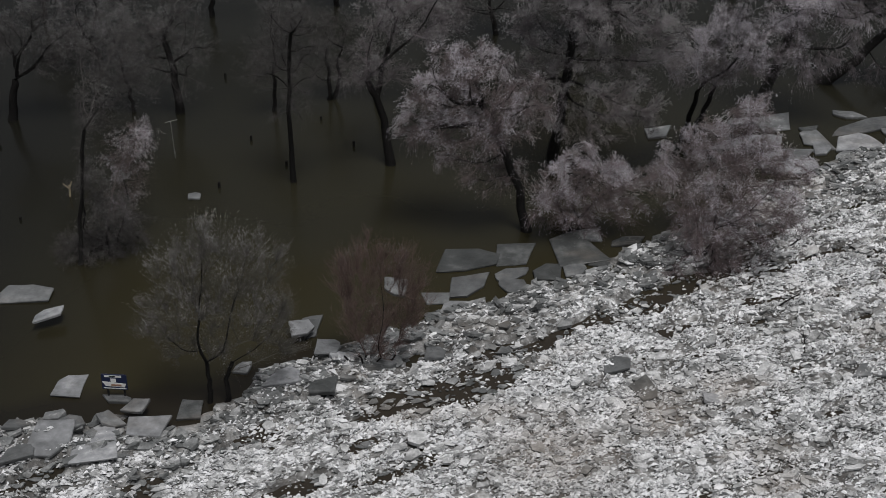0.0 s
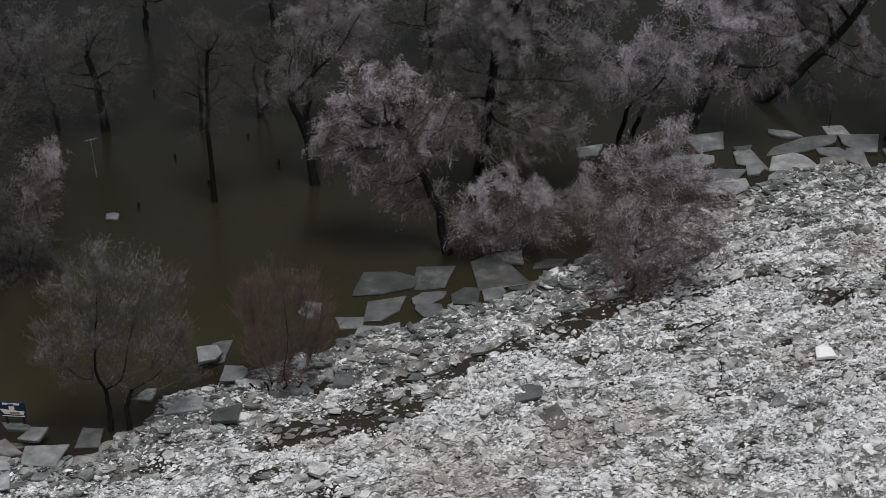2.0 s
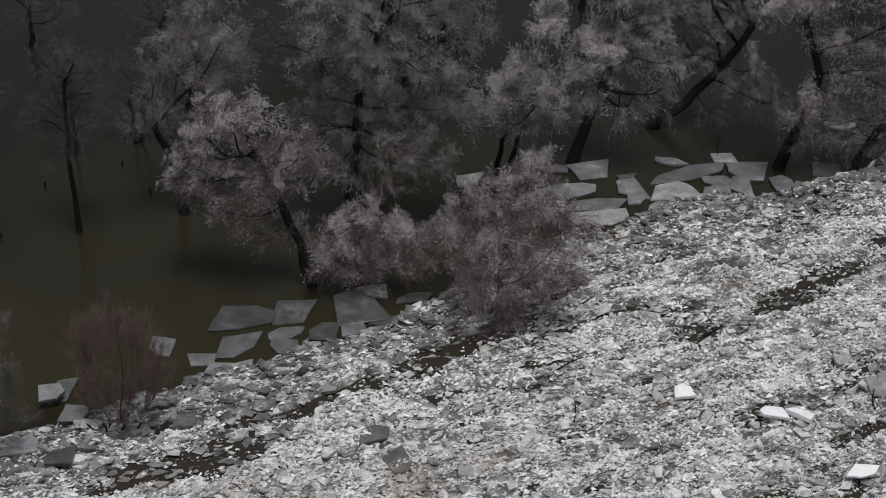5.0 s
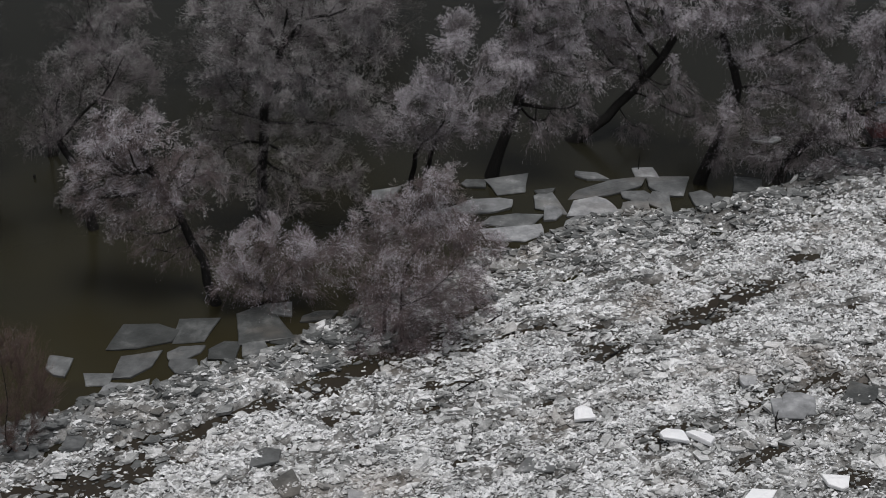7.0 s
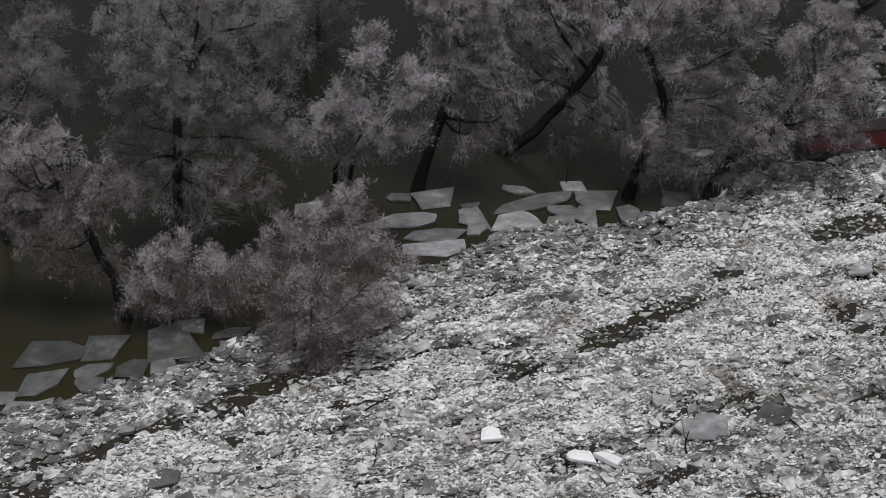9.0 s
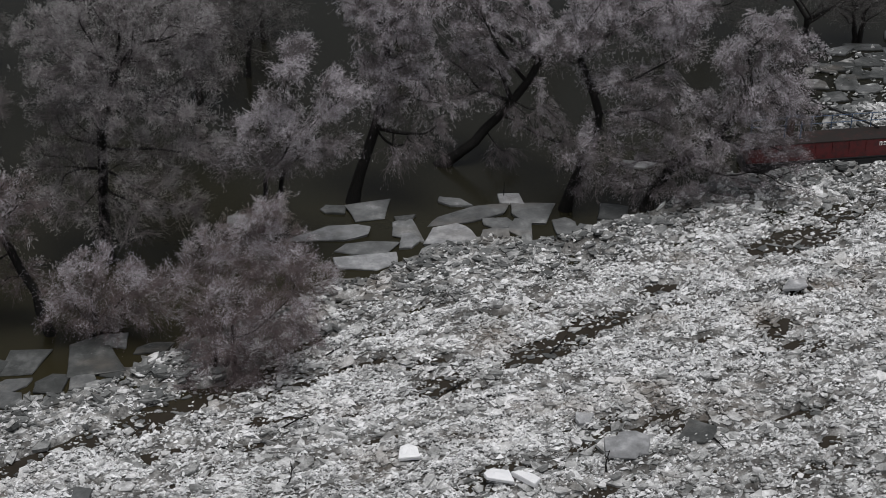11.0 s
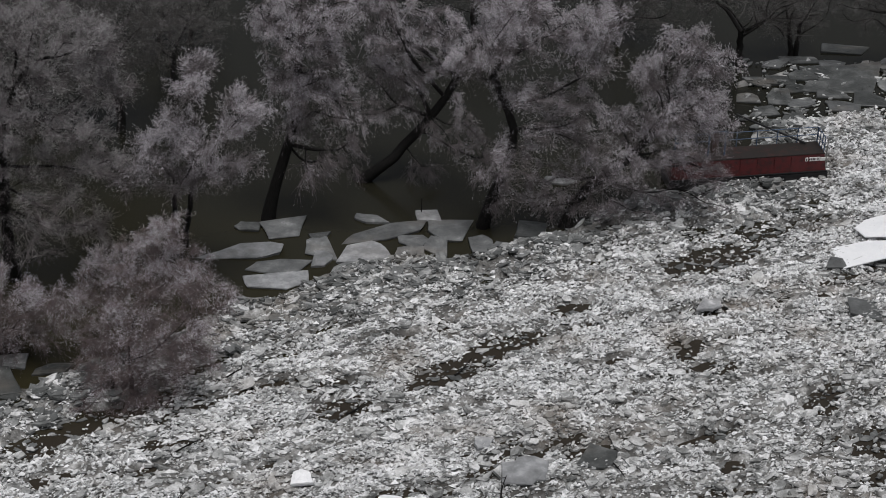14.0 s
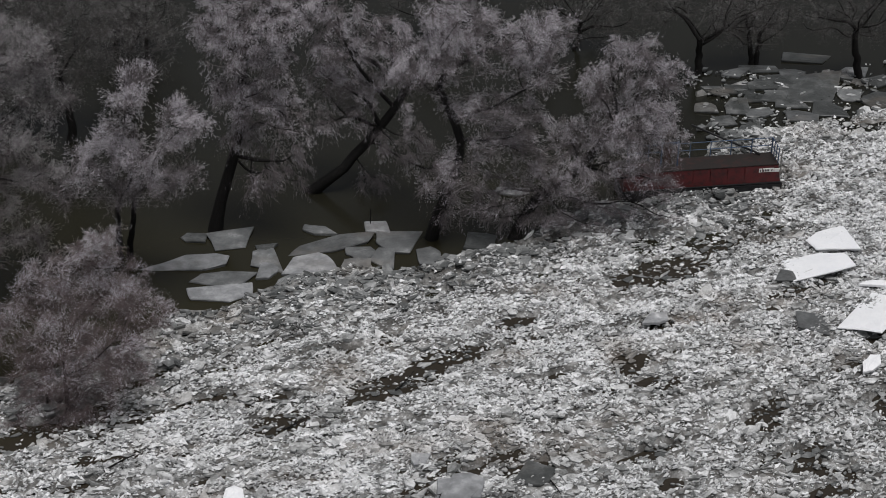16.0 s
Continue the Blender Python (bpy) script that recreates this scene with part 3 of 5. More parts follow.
ice_floe(-7.1, 67.2, 1.3, 1.3, 454, pale_floe_mat, "pale angular ice floe heaped at the water edge", 0.62, 11, 20)
ice_floe(-5.8, 65.7, 1.4, 1.3, 455, pale_floe_mat, "tilted pale ice floe lying among broken ice", 0.62, 11, 0)
ice_floe(-5.1, 64.8, 1.5, 0.7, 456, pale_floe_mat, "pale angular ice floe heaped at the water edge", 0.62, 11, 0)
ice_floe(-7.8, 63.3, 1.6, 1.5, 457, pale_floe_mat, "tilted pale ice floe lying among broken ice", 0.62, 11, 14)
ice_floe(-5.9, 62.6, 1.4, 1.2, 458, dark_floe_mat, "dark glassy slab of clear ice in the rubble", 0.62, 11, 0)
ice_floe(-0.4, 65.2, 1.1, 1.0, 459, floe_mat, "flat grey ice floe lying on the rubble", 0.62, 11, 0)
ice_floe(-2.9, 64.4, 1.2, 0.8, 460, floe_mat, "flat grey ice floe lying on the rubble", 0.62, 11, 0)
ice_floe(-19.4, 57.5, 1.5, 0.8, 461, floe_mat, "flat grey ice floe lying on the rubble", 0.62, 11, 16)
ice_floe(-18.2, 60.2, 1.1, 0.8, 462, floe_mat, "flat grey ice floe lying on the rubble", 0.62, 11, 0)
ice_floe(23.4, 67.7, 1.2, 1.1, 463, white_floe_mat, "clean snow-white ice floe on the rubble", 0.6, 7, 5)
ice_floe(27.5, 66.2, 1.6, 0.9, 464, white_floe_mat, "clean snow-white ice floe on the rubble", 0.6, 7, 4)
ice_floe(28.9, 66.1, 0.9, 1.3, 465, white_floe_mat, "clean snow-white ice floe on the rubble", 0.6, 7, 35)
ice_floe(33.5, 68.6, 2.1, 1.6, 466, pale_floe_mat, "pale angular ice floe heaped at the water edge", 0.42, 7, 5)
ice_floe(34.5, 63.0, 1.2, 0.9, 467, white_floe_mat, "clean snow-white ice floe on the rubble", 0.6, 7, 0)
ice_floe(31.0, 61.9, 1.4, 0.8, 468, white_floe_mat, "clean snow-white ice floe on the rubble", 0.6, 7, 0)
ice_floe(9.8, 62.7, 1.1, 1.4, 469, dark_floe_mat, "dark glassy slab of clear ice in the rubble", 0.42, 7, 30)
ice_floe(12.8, 61.9, 0.9, 0.7, 470, pale_floe_mat, "pale angular ice floe heaped at the water edge", 0.42, 7, 0)
ice_floe(21.1, 64.3, 1.6, 0.9, 471, floe_mat, "flat grey ice floe lying on the rubble", 0.42, 7, 0)
ice_floe(8.5, 64.5, 1.4, 1.0, 472, floe_mat, "flat grey ice floe lying on the rubble", 0.42, 7, 0)
ice_floe(54.4, 89.8, 3.5, 2.4, 473, white_floe_mat, "clean snow-white ice floe on the rubble", 0.6, 7, 10)
ice_floe(53.5, 87.4, 4.3, 1.9, 474, white_floe_mat, "clean snow-white ice floe on the rubble", 0.6, 7, 4)
ice_floe(55.1, 82.3, 2.8, 4.1, 475, white_floe_mat, "clean snow-white ice floe on the rubble", 0.6, 7, -6)
ice_floe(54.0, 78.3, 1.2, 1.2, 476, white_floe_mat, "clean snow-white ice floe on the rubble", 0.6, 7, 0)
ice_floe(55.9, 85.6, 1.5, 0.5, 477, white_floe_mat, "clean snow-white ice floe on the rubble", 0.6, 7, 0)
ice_floe(51.8, 82.1, 1.8, 1.6, 478, floe_mat, "flat grey ice floe lying on the rubble", 0.42, 7, 0)
ice_floe(33.6, 68.7, 2.0, 1.6, 479, pale_floe_mat, "tilted pale ice floe lying among broken ice", 0.42, 7, 4)
ice_floe(37.0, 69.7, 1.6, 1.2, 480, dark_floe_mat, "dark glassy slab of clear ice in the rubble", 0.42, 7, -8)
ice_floe(43.8, 82.3, 1.3, 1.0, 481, pale_floe_mat, "tilted pale ice floe lying among broken ice", 0.42, 7, 0)
ice_floe(31.6, 70.6, 1.0, 0.8, 482, pale_floe_mat, "pale angular ice floe heaped at the water edge", 0.42, 7, 0)
ice_floe(51.1, 86.5, 1.2, 0.9, 483, floe_mat, "flat grey ice floe lying on the rubble", 0.42, 7, 0)
ice_floe(56.1, 109.0, 4.1, 4.6, 130, dark_floe_mat, "dark glassy slab of clear ice in the rubble", 0.05, 3)
ice_floe(56.8, 106.6, 2.5, 1.9, 131, dark_floe_mat, "dark glassy slab of clear ice in the rubble", 0.05, 3)
ice_floe(60.4, 107.7, 3.3, 1.9, 132, dark_floe_mat, "dark glassy slab of clear ice in the rubble", 0.05, 3)
ice_floe(56.4, 113.6, 3.3, 1.5, 133, dark_floe_mat, "dark glassy slab of clear ice in the rubble", 0.05, 3)
ice_floe(60.8, 110.3, 1.9, 1.7, 134, dark_floe_mat, "dark glassy slab of clear ice in the rubble", 0.05, 3)
ice_floe(53.2, 109.7, 2.1, 1.4, 135, dark_floe_mat, "dark glassy slab of clear ice in the rubble", 0.05, 3)
ice_floe(51.6, 108.8, 1.8, 1.5, 136, dark_floe_mat, "dark glassy slab of clear ice in the rubble", 0.05, 3)
ice_floe(54.6, 106.9, 2.6, 1.5, 137, dark_floe_mat, "dark glassy slab of clear ice in the rubble", 0.05, 3)
ice_floe(52.5, 105.7, 2.1, 1.2, 138, floe_mat, "flat grey ice floe resting against the rubble edge", 0.06, 3)
ice_floe(50.9, 106.4, 1.6, 1.9, 139, dark_floe_mat, "dark glassy slab of clear ice in the rubble", 0.05, 3)
ice_floe(49.9, 104.5, 1.9, 1.5, 148, dark_floe_mat, "dark glassy slab of clear ice in the rubble", 0.05, 3)
ice_floe(54.4, 110.5, 2.3, 1.3, 149, dark_floe_mat, "dark glassy slab of clear ice in the rubble", 0.05, 3)
ice_floe(50.1, 108.8, 1.6, 1.3, 150, dark_floe_mat, "dark glassy slab of clear ice in the rubble", 0.05, 3)
ice_floe(52.2, 107.7, 1.6, 1.3, 151, dark_floe_mat, "dark glassy slab of clear ice in the rubble", 0.05, 3)
ice_floe(53.7, 108.1, 1.8, 1.2, 152, dark_floe_mat, "dark glassy slab of clear ice in the rubble", 0.05, 3)
ice_floe(51.5, 111.3, 1.9, 1.2, 153, floe_mat, "flat grey ice floe resting against the rubble edge", 0.06, 3)
ice_floe(53.3, 112.0, 2.1, 1.0, 154, dark_floe_mat, "dark glassy slab of clear ice in the rubble", 0.05, 3)
ice_floe(55.3, 111.4, 1.9, 1.0, 155, floe_mat, "broken grey floe with pale rim lying on the water", 0.06, 3)
ice_floe(49.1, 106.4, 1.3, 1.4, 156, dark_floe_mat, "dark glassy slab of clear ice in the rubble", 0.05, 3)
ice_floe(59.6, 111.9, 2.3, 1.3, 157, floe_mat, "smooth grey floe afloat at the edge of the ice", 0.06, 3)
ice_floe(51.5, 103.8, 1.7, 1.2, 158, dark_floe_mat, "dark glassy slab of clear ice in the rubble", 0.05, 3)
ice_floe(55.1, 105.4, 1.9, 1.2, 159, floe_mat, "flat grey ice floe resting against the rubble edge", 0.06, 3)
ice_floe(50.1, 102.7, 1.6, 1.2, 160, dark_floe_mat, "dark glassy slab of clear ice in the rubble", 0.05, 3)
ice_floe(58.5, 108.2, 1.6, 1.5, 161, floe_mat, "broken grey floe with pale rim lying on the water", 0.06, 3)


# ---- trees ----
def bezier(a, b, c, k):
    """Curves from a over b to c, k places each."""
    u = np.linspace(0, 1, k)[None, :, None]
    return a[:, None] * (1 - u) ** 2 + b[:, None] * 2 * u * (1 - u) + c[:, None] * u * u


def tubes(paths, radii, sides):
    """Tapered tubes along many paths of the same number of places."""
    n, k, _ = paths.shape
    tan = np.gradient(paths, axis=1)
    tan /= np.linalg.norm(tan, axis=2, keepdims=True) + 1e-9
    ref = np.where(np.abs(tan[..., 2:]) > 0.9, (1.0, 0, 0), (0, 0, 1.0))
    s = np.cross(tan, ref)
    s /= np.linalg.norm(s, axis=2, keepdims=True) + 1e-9
    t = np.cross(tan, s)
    a = np.arange(sides) / sides * math.tau
    ring = s[:, :, None] * np.cos(a)[None, None, :, None] + t[:, :, None] * np.sin(a)[None, None, :, None]
    pts = paths[:, :, None] + ring * radii[:, :, None, None]
    i, j = np.arange(sides), (np.arange(sides) + 1) % sides
    q = np.concatenate([np.stack([r * sides + i, r * sides + j, (r + 1) * sides + j, (r + 1) * sides + i], 1) for r in range(k - 1)])
    return pts.reshape(-1, 3), (q[None] + (np.arange(n) * k * sides)[:, None, None]).reshape(-1, 4)


def slivers(start, end, radius, rng):
    """Needle-fine twig ends and frost needles that run out to a point, each turned its own way."""
    n = len(start)
    s = np.cross(end - start, rng.normal(size=(n, 3)))
    s *= radius[:, None] / (np.linalg.norm(s, axis=1, keepdims=True) + 1e-9)
    return np.stack([start - s, start + s, end], 1).reshape(-1, 3), np.arange(3 * n).reshape(-1, 3)


def joined(pieces):
    """Several (places, faces) as one."""
    vs, fs, at = [], [], 0
    for v, f in pieces:
        vs.append(v)
        fs.append(f + at)
        at += len(v)
    return np.concatenate(vs), np.concatenate(fs)


def on_path(paths, which, u):
    """Places at u along the paths named, and their directions."""
    k = paths.shape[1] - 1
    i = np.minimum((u * k).astype(int), k - 1)
    w = (u * k - i)[:, None]
    a, b = paths[which, i], paths[which, i + 1]
    d = b - a
    return a + d * w, d / (np.linalg.norm(d, axis=1, keepdims=True) + 1e-9)


TWIGS, FROST = 14, 2.8  # to each place on a bough, to each side twig


def spans(start, end, sag, radius, rng):
    """Thin twigs that bend once on their way and run out to a point."""
    n = len(start)
    s = np.cross(end - start, rng.normal(size=(n, 3)))
    s *= radius[:, None] / (np.linalg.norm(s, axis=1, keepdims=True) + 1e-9)
    mid = (start + end) / 2 + sag
    v = np.stack([start - s, start + s, mid + s * 0.7, mid - s * 0.7, end], 1).reshape(-1, 3)
    at = (np.arange(n) * 5)[:, None]
    return v, at + np.array([[0, 1, 2, 3]]), at + np.array([[3, 2, 4]])


def grown(roots, lengths, goals, thrift):
    """Joins the goals one by one to the nearest wood, short ways from the root first: the parent of each place."""
    places = np.concatenate([roots, goals])
    n0, n = len(roots), len(places)
    parent, run = np.full(n, -1), np.r_[lengths, np.zeros(len(goals))]
    near = np.linalg.norm(goals[:, None] - roots[None], axis=2) + thrift * lengths[None]
    best, via = near.min(1), near.argmin(1)
    left = np.ones(len(goals), bool)
    for _ in range(len(goals)):
        i = int(np.where(left, best, 1e9).argmin())
        left[i] = False
        k = n0 + i
        parent[k] = via[i]
        run[k] = run[via[i]] + np.linalg.norm(places[k] - places[via[i]])
        cost = np.linalg.norm(goals - places[k], axis=1) + thrift * run[k]
        better = left & (cost < best)
        best[better], via[better] = cost[better], k
    return places, parent


def boughs(places, parent, n0, thick, rng):
    """Tubes along the grown wood, thinner the less they carry; also the radius at each place."""
    n = len(places)
    order = [n0 + i for i in range(n - n0)]
    kids = [[] for _ in range(n)]
    for k in order:
        kids[parent[k]].append(k)
    carried = np.ones(n)
    stack, seen = [k for i in range(n0) for k in kids[i]], []
    while stack:
        k = stack.pop()
        seen.append(k)
        stack.extend(kids[k])
    for k in reversed(seen):
        if kids[k]:
            carried[k] = 0.3 + sum(carried[c] for c in kids[k])
    radius = np.maximum(thick * (carried / max(carried[n0:].max(), 1)) ** 0.58, 0.007)
    thick_wood, thin_wood = {}, {}
    starts = [k for i in range(n0) for k in kids[i]]
    while starts:
        k = starts.pop()
        line, rad = [places[parent[k]]], [radius[k]]
        while True:
            line.append(places[k])
            rad.append(radius[k])
            if not kids[k]:
                break
            main = max(kids[k], key=lambda c: carried[c])
            starts.extend(c for c in kids[k] if c != main)
            k = main
        size = 3 if len(line) <= 2 else 6 if len(line) <= 5 else 14
        at, u = np.linspace(0, len(line) - 1, size), np.arange(len(line))
        p = np.stack([np.interp(at, u, np.array(line)[:, i]) for i in range(3)], 1)
        p[1:-1] += rng.normal(size=(size - 2, 3)) * 0.035
        for _ in range(2):
            p[1:-1] = p[1:-1] * 0.5 + (p[:-2] + p[2:]) * 0.25
        r = np.interp(at, u, rad)
        r[-1] *= 0.5
        store = thick_wood if rad[0] > 0.03 else thin_wood
        store.setdefault((size, 6 if rad[0] > 0.07 else 3), []).append((p, r))
    made = [[tubes(np.array([p for p, _ in b]), np.array([r for _, r in b]), s) for (_, s), b in store.items()] for store in (thick_wood, thin_wood)]
    return made[0], made[1], radius


def tree(name, label, x, y, lobes, trunk, seed, style, fork=0.4, frost=0.6, fill=1.0, droop=0.25, stems=1, way=(), fine=1.0, apart=0.3, fan=0.35, group=""):
    """A leafless tree: stems rise from (x, y), limbs run into the lobes (x, y, z, radius, half height, density) of the crown,
    boughs grow through them, and twigs stand on the boughs, the outer ones furred with frost."""
    rng = np.random.default_rng(seed)
    twig_stuff, frost_stuff = style
    base = np.array([x, y, -0.6])
    mid = np.mean([lb[:3] for lb in lobes], axis=0)
    hub = base + np.array([0, 0, 0.25 * mid[2] + 0.6])
    floor, roof = min(lb[2] - lb[4] for lb in lobes), max(lb[2] + lb[4] for lb in lobes)
    wood, roots, lengths, goals, whose = [], [], [], [], []
    for s in range(stems):
        foot = base + np.array([apart * min(s, 1.5) * math.cos(2.4 * s - 2.4), apart * 0.7 * min(s, 1.5) * math.sin(2.4 * s - 2.4), 0])
        lean = (s - (stems - 1) / 2) * 0.6
        top = foot + (mid - foot) * np.array([fork * 0.8, fork * 0.8, fork]) + np.array([lean, 0, 0.6])
        top[2] = max(top[2], 0.8)
        bend = (foot + top) / 2 + rng.normal(size=3) * np.array([0.25, 0.2, 0.1]) * max(1.0, top[2] / 4)
        path = bezier(foot[None], bend[None], top[None], 9)
        if way:
            knots = np.array([tuple(foot), *way])
            at = np.linspace(0, len(knots) - 1, 9)
            path = np.stack([np.interp(at, np.arange(len(knots)), knots[:, i]) for i in range(3)], 1)[None]
            path[0, 1:-1] = path[0, 1:-1] * 0.6 + (path[0, :-2] + path[0, 2:]) * 0.2
            top = path[0, -1]
        path[0, 1:-1] += rng.normal(size=(7, 3)) * 0.05
        rad = np.linspace(trunk * 1.0, trunk * 0.62, 9)
        rad[:2] *= (1.35, 1.12)
        wood.append(tubes(path, rad[None], 9))
        run = np.r_[0, np.cumsum(np.linalg.norm(np.diff(path[0], axis=0), axis=1))]
        roots.append(path[0, 4:])
        lengths.append(run[4:] * 0.55)
        for i, lb in enumerate(lobes):
            if i % stems != s and len(lobes) >= stems:
                continue
            c = np.array(lb[:3])
            dense = lb[5] if len(lb) > 5 else 1.0
            u = 1.0 if c[2] > top[2] + 1 else rng.uniform(0.6, 0.95)
            a, _ = on_path(path, np.array([0]), np.array([u * 0.999]))
            knee = (a[0] + c) / 2 + np.array([rng.normal() * 0.5, rng.normal() * 0.5, 0.12 * np.linalg.norm(c - a[0])])
            p = bezier(a, knee[None], c[None], 7)[0, 1:]
            goals.append(p + rng.normal(size=p.shape) * 0.12)
            whose.append(np.full(len(p), i))
            count = int((8 + 15 * (lb[3] * lb[4]) ** 1.1) * fill ** 0.6 * (0.25 + 0.75 * dense))
            w = rng.normal(size=(count, 3))
            w /= np.linalg.norm(w, axis=1, keepdims=True)
            w[:, 2] = w[:, 2] * 0.92 + 0.08
            far = (0.12 + 0.88 * rng.random((count, 1)) ** 0.5) * (0.86 + 0.2 * rng.random((count, 1)))
            q = c + w * far * np.array([lb[3], lb[3] * 0.85, lb[4]])
            q[:, 2] = np.maximum(q[:, 2], 0.25)
            goals.append(q)
            whose.append(np.full(count, i))
    roots, lengths, goals, whose = np.concatenate(roots), np.concatenate(lengths), np.concatenate(goals), np.concatenate(whose)
    places, parent = grown(roots, lengths, goals, 0.3)
    n0 = len(roots)
    tubed, fine_wood, radius = boughs(places, parent, n0, trunk * 0.5, rng)
    wood += tubed
    # twigs on the thin wood
    spread = np.array([[lb[3], lb[3] * 0.85, lb[4]] for lb in lobes])
    centre = np.array([lb[:3] for lb in lobes])
    heavy = np.array([lb[5] if len(lb) > 5 else 1.0 for lb in lobes])
    thin = n0 + np.flatnonzero(radius[n0:] < 0.06)
    n3 = int(len(thin) * TWIGS * fill ** 0.4 / max(fine, 0.5) ** 0.5)
    k = thin[rng.integers(0, len(thin), n3)]
    lobe = whose[k - n0]
    seg = places[k] - places[parent[k]]
    long = np.linalg.norm(seg, axis=1, keepdims=True) + 1e-9
    a = places[k] - seg * np.minimum(1.0, 0.9 / long) * rng.random((n3, 1))
    side = rng.normal(size=(n3, 3))
    side /= np.linalg.norm(side, axis=1, keepdims=True)
    out = (a - centre[lobe]) / spread[lobe]
    rise = a - hub
    rise /= np.linalg.norm(rise, axis=1, keepdims=True)
    go = seg / long * 0.35 + side * 0.75 + out * 0.3 + rise * fan
    go /= np.linalg.norm(go, axis=1, keepdims=True)
    size = 0.28 + 0.55 * rng.random((n3, 1)) ** 1.3
    end = a + go * size
    end[:, 2] -= droop * size[:, 0] * 1.3
    end[:, 2] = np.maximum(end[:, 2], 0.1)
    sag = rng.normal(size=(n3, 3)) * 0.05 * size + np.array([0, 0, 0.16]) * size * max(droop, 0)
    bars = spans(a, end, sag, 0.0047 * fine * (0.7 + 0.6 * rng.random(n3)), rng)
    # finer side twigs
    n4 = int(n3 * 5.4)
    j = rng.integers(0, n3, n4)
    u = 0.1 + 0.9 * rng.random((n4, 1))
    b = a[j] + (end - a)[j] * u + sag[j] * 4 * u * (1 - u)
    go = (end - a)[j] / size[j] * 0.7 + rng.normal(size=(n4, 3)) * 0.5 + rise[j] * fan * 0.3
    go[:, 2] -= droop * 0.8
    go /= np.linalg.norm(go, axis=1, keepdims=True)
    tip = b + go * (0.1 + 0.26 * rng.random((n4, 1)))
    tip[:, 2] = np.maximum(tip[:, 2], 0.05)
    needles = slivers(b, tip, 0.0039 * fine * (0.7 + 0.6 * rng.random(n4)), rng)
    # frost sits in tufts on the outer, upper twigs
    n5 = int(n4 * FROST)
    j5 = rng.integers(0, n4, n5)
    at = b[j5] + (tip - b)[j5] * rng.random((n5, 1)) ** 0.6
    lobe5 = lobe[j[j5]]
    out = (at - centre[lobe5]) / spread[lobe5]
    shell = np.linalg.norm(out, axis=1)
    patch = value_noise(at[:, 0] / 0.55 + 7 * seed, at[:, 2] / 0.5 + at[:, 1] * 0.8, seed)
    chance = 1.35 * frost * (0.3 + 0.7 * heavy[lobe5]) * np.clip(0.12 + 0.55 * shell ** 2 + 0.5 * out[:, 2], 0.03, 1.2) * np.clip(patch * 2.8 - 0.6, 0.12, 1.5)
    # denser frost with height also paints the crown's lit top and shaded foot
    chance *= 0.25 + 1.0 * np.clip((at[:, 2] - floor) / (roof - floor), 0, 1)
    furred = rng.random(n5) < chance
    at = at[furred]
    along = (tip - b)[j5[furred]]
    go = along / (np.linalg.norm(along, axis=1, keepdims=True) + 1e-9) + rng.normal(size=at.shape) * 0.4
    go /= np.linalg.norm(go, axis=1, keepdims=True)
    thing = new(name)
    thing.location = (x, y, 0)
    shift = np.array([x, y, 0])
    v, f = joined(wood)
    new("trunk", fast_mesh("trunk", v - shift, [f], bark_mat, True)).parent = thing
    stalks = joined(fine_wood) if fine_wood else (np.zeros((0, 3)), np.zeros((0, 4), int))
    n1, n2 = len(stalks[0]), len(stalks[0]) + len(bars[0])
    v = np.concatenate([stalks[0], bars[0], needles[0]]) - shift
    ob = new("crown", fast_mesh("crown", v, [np.concatenate([stalks[1], bars[1] + n1]), np.concatenate([bars[2] + n1, needles[1] + n2])], twig_stuff))
    ob.parent = thing
    if len(at):
        v, f = slivers(at, at + go * (0.06 + 0.12 * rng.random((len(at), 1))), 0.0056 * (0.6 + 0.4 * fine) * (0.7 + 0.6 * rng.random(len(at))), rng)
        ob = new("frost", fast_mesh("frost", v - shift, [f], frost_stuff))
        ob.parent = thing
        tagged(ob, "white hoar frost on the twig tips", kind="stuff")
    return tagged(thing, label, "tree", group)


HOAR, GREY, OLIVE, RED = (twig_mat, frost_mat), (twig_mat, grey_frost_mat), (olive_mat, grey_frost_mat), (red_twig_mat, dim_frost_mat)
MAUVE = (mauve_mat, frost_mat)
DARK = (dark_twig_mat, dim_frost_mat)
tree("bare_tree", "bare olive-grey tree with two stems at the ice edge", -11.2, 62.0, [(-10.2, 61.7, 9.0, 2.0, 1.5), (-12.1, 62.5, 7.0, 1.6, 1.5), (-8.6, 62.4, 7.3, 1.6, 1.5), (-11.3, 61.8, 5.6, 2.0, 1.5, 0.8), (-9.0, 62.1, 5.4, 2.0, 1.5, 0.8), (-13.1, 62.0, 4.8, 1.3, 1.3, 0.7), (-7.8, 62.3, 4.9, 1.2, 1.3, 0.7), (-12.1, 62.4, 3.2, 2.1, 0.9, 0.45), (-8.2, 61.6, 3.7, 1.7, 0.9, 0.5), (-13.8, 61.5, 4.2, 1.1, 0.6, 0.3), (-7.1, 62.5, 2.7, 0.9, 0.6, 0.3)], 0.15, 1, OLIVE, 0.42, 0.13, 1.5, -0.25, 2, fine=0.55, apart=0.95, fan=0.8, group="flooded trees")
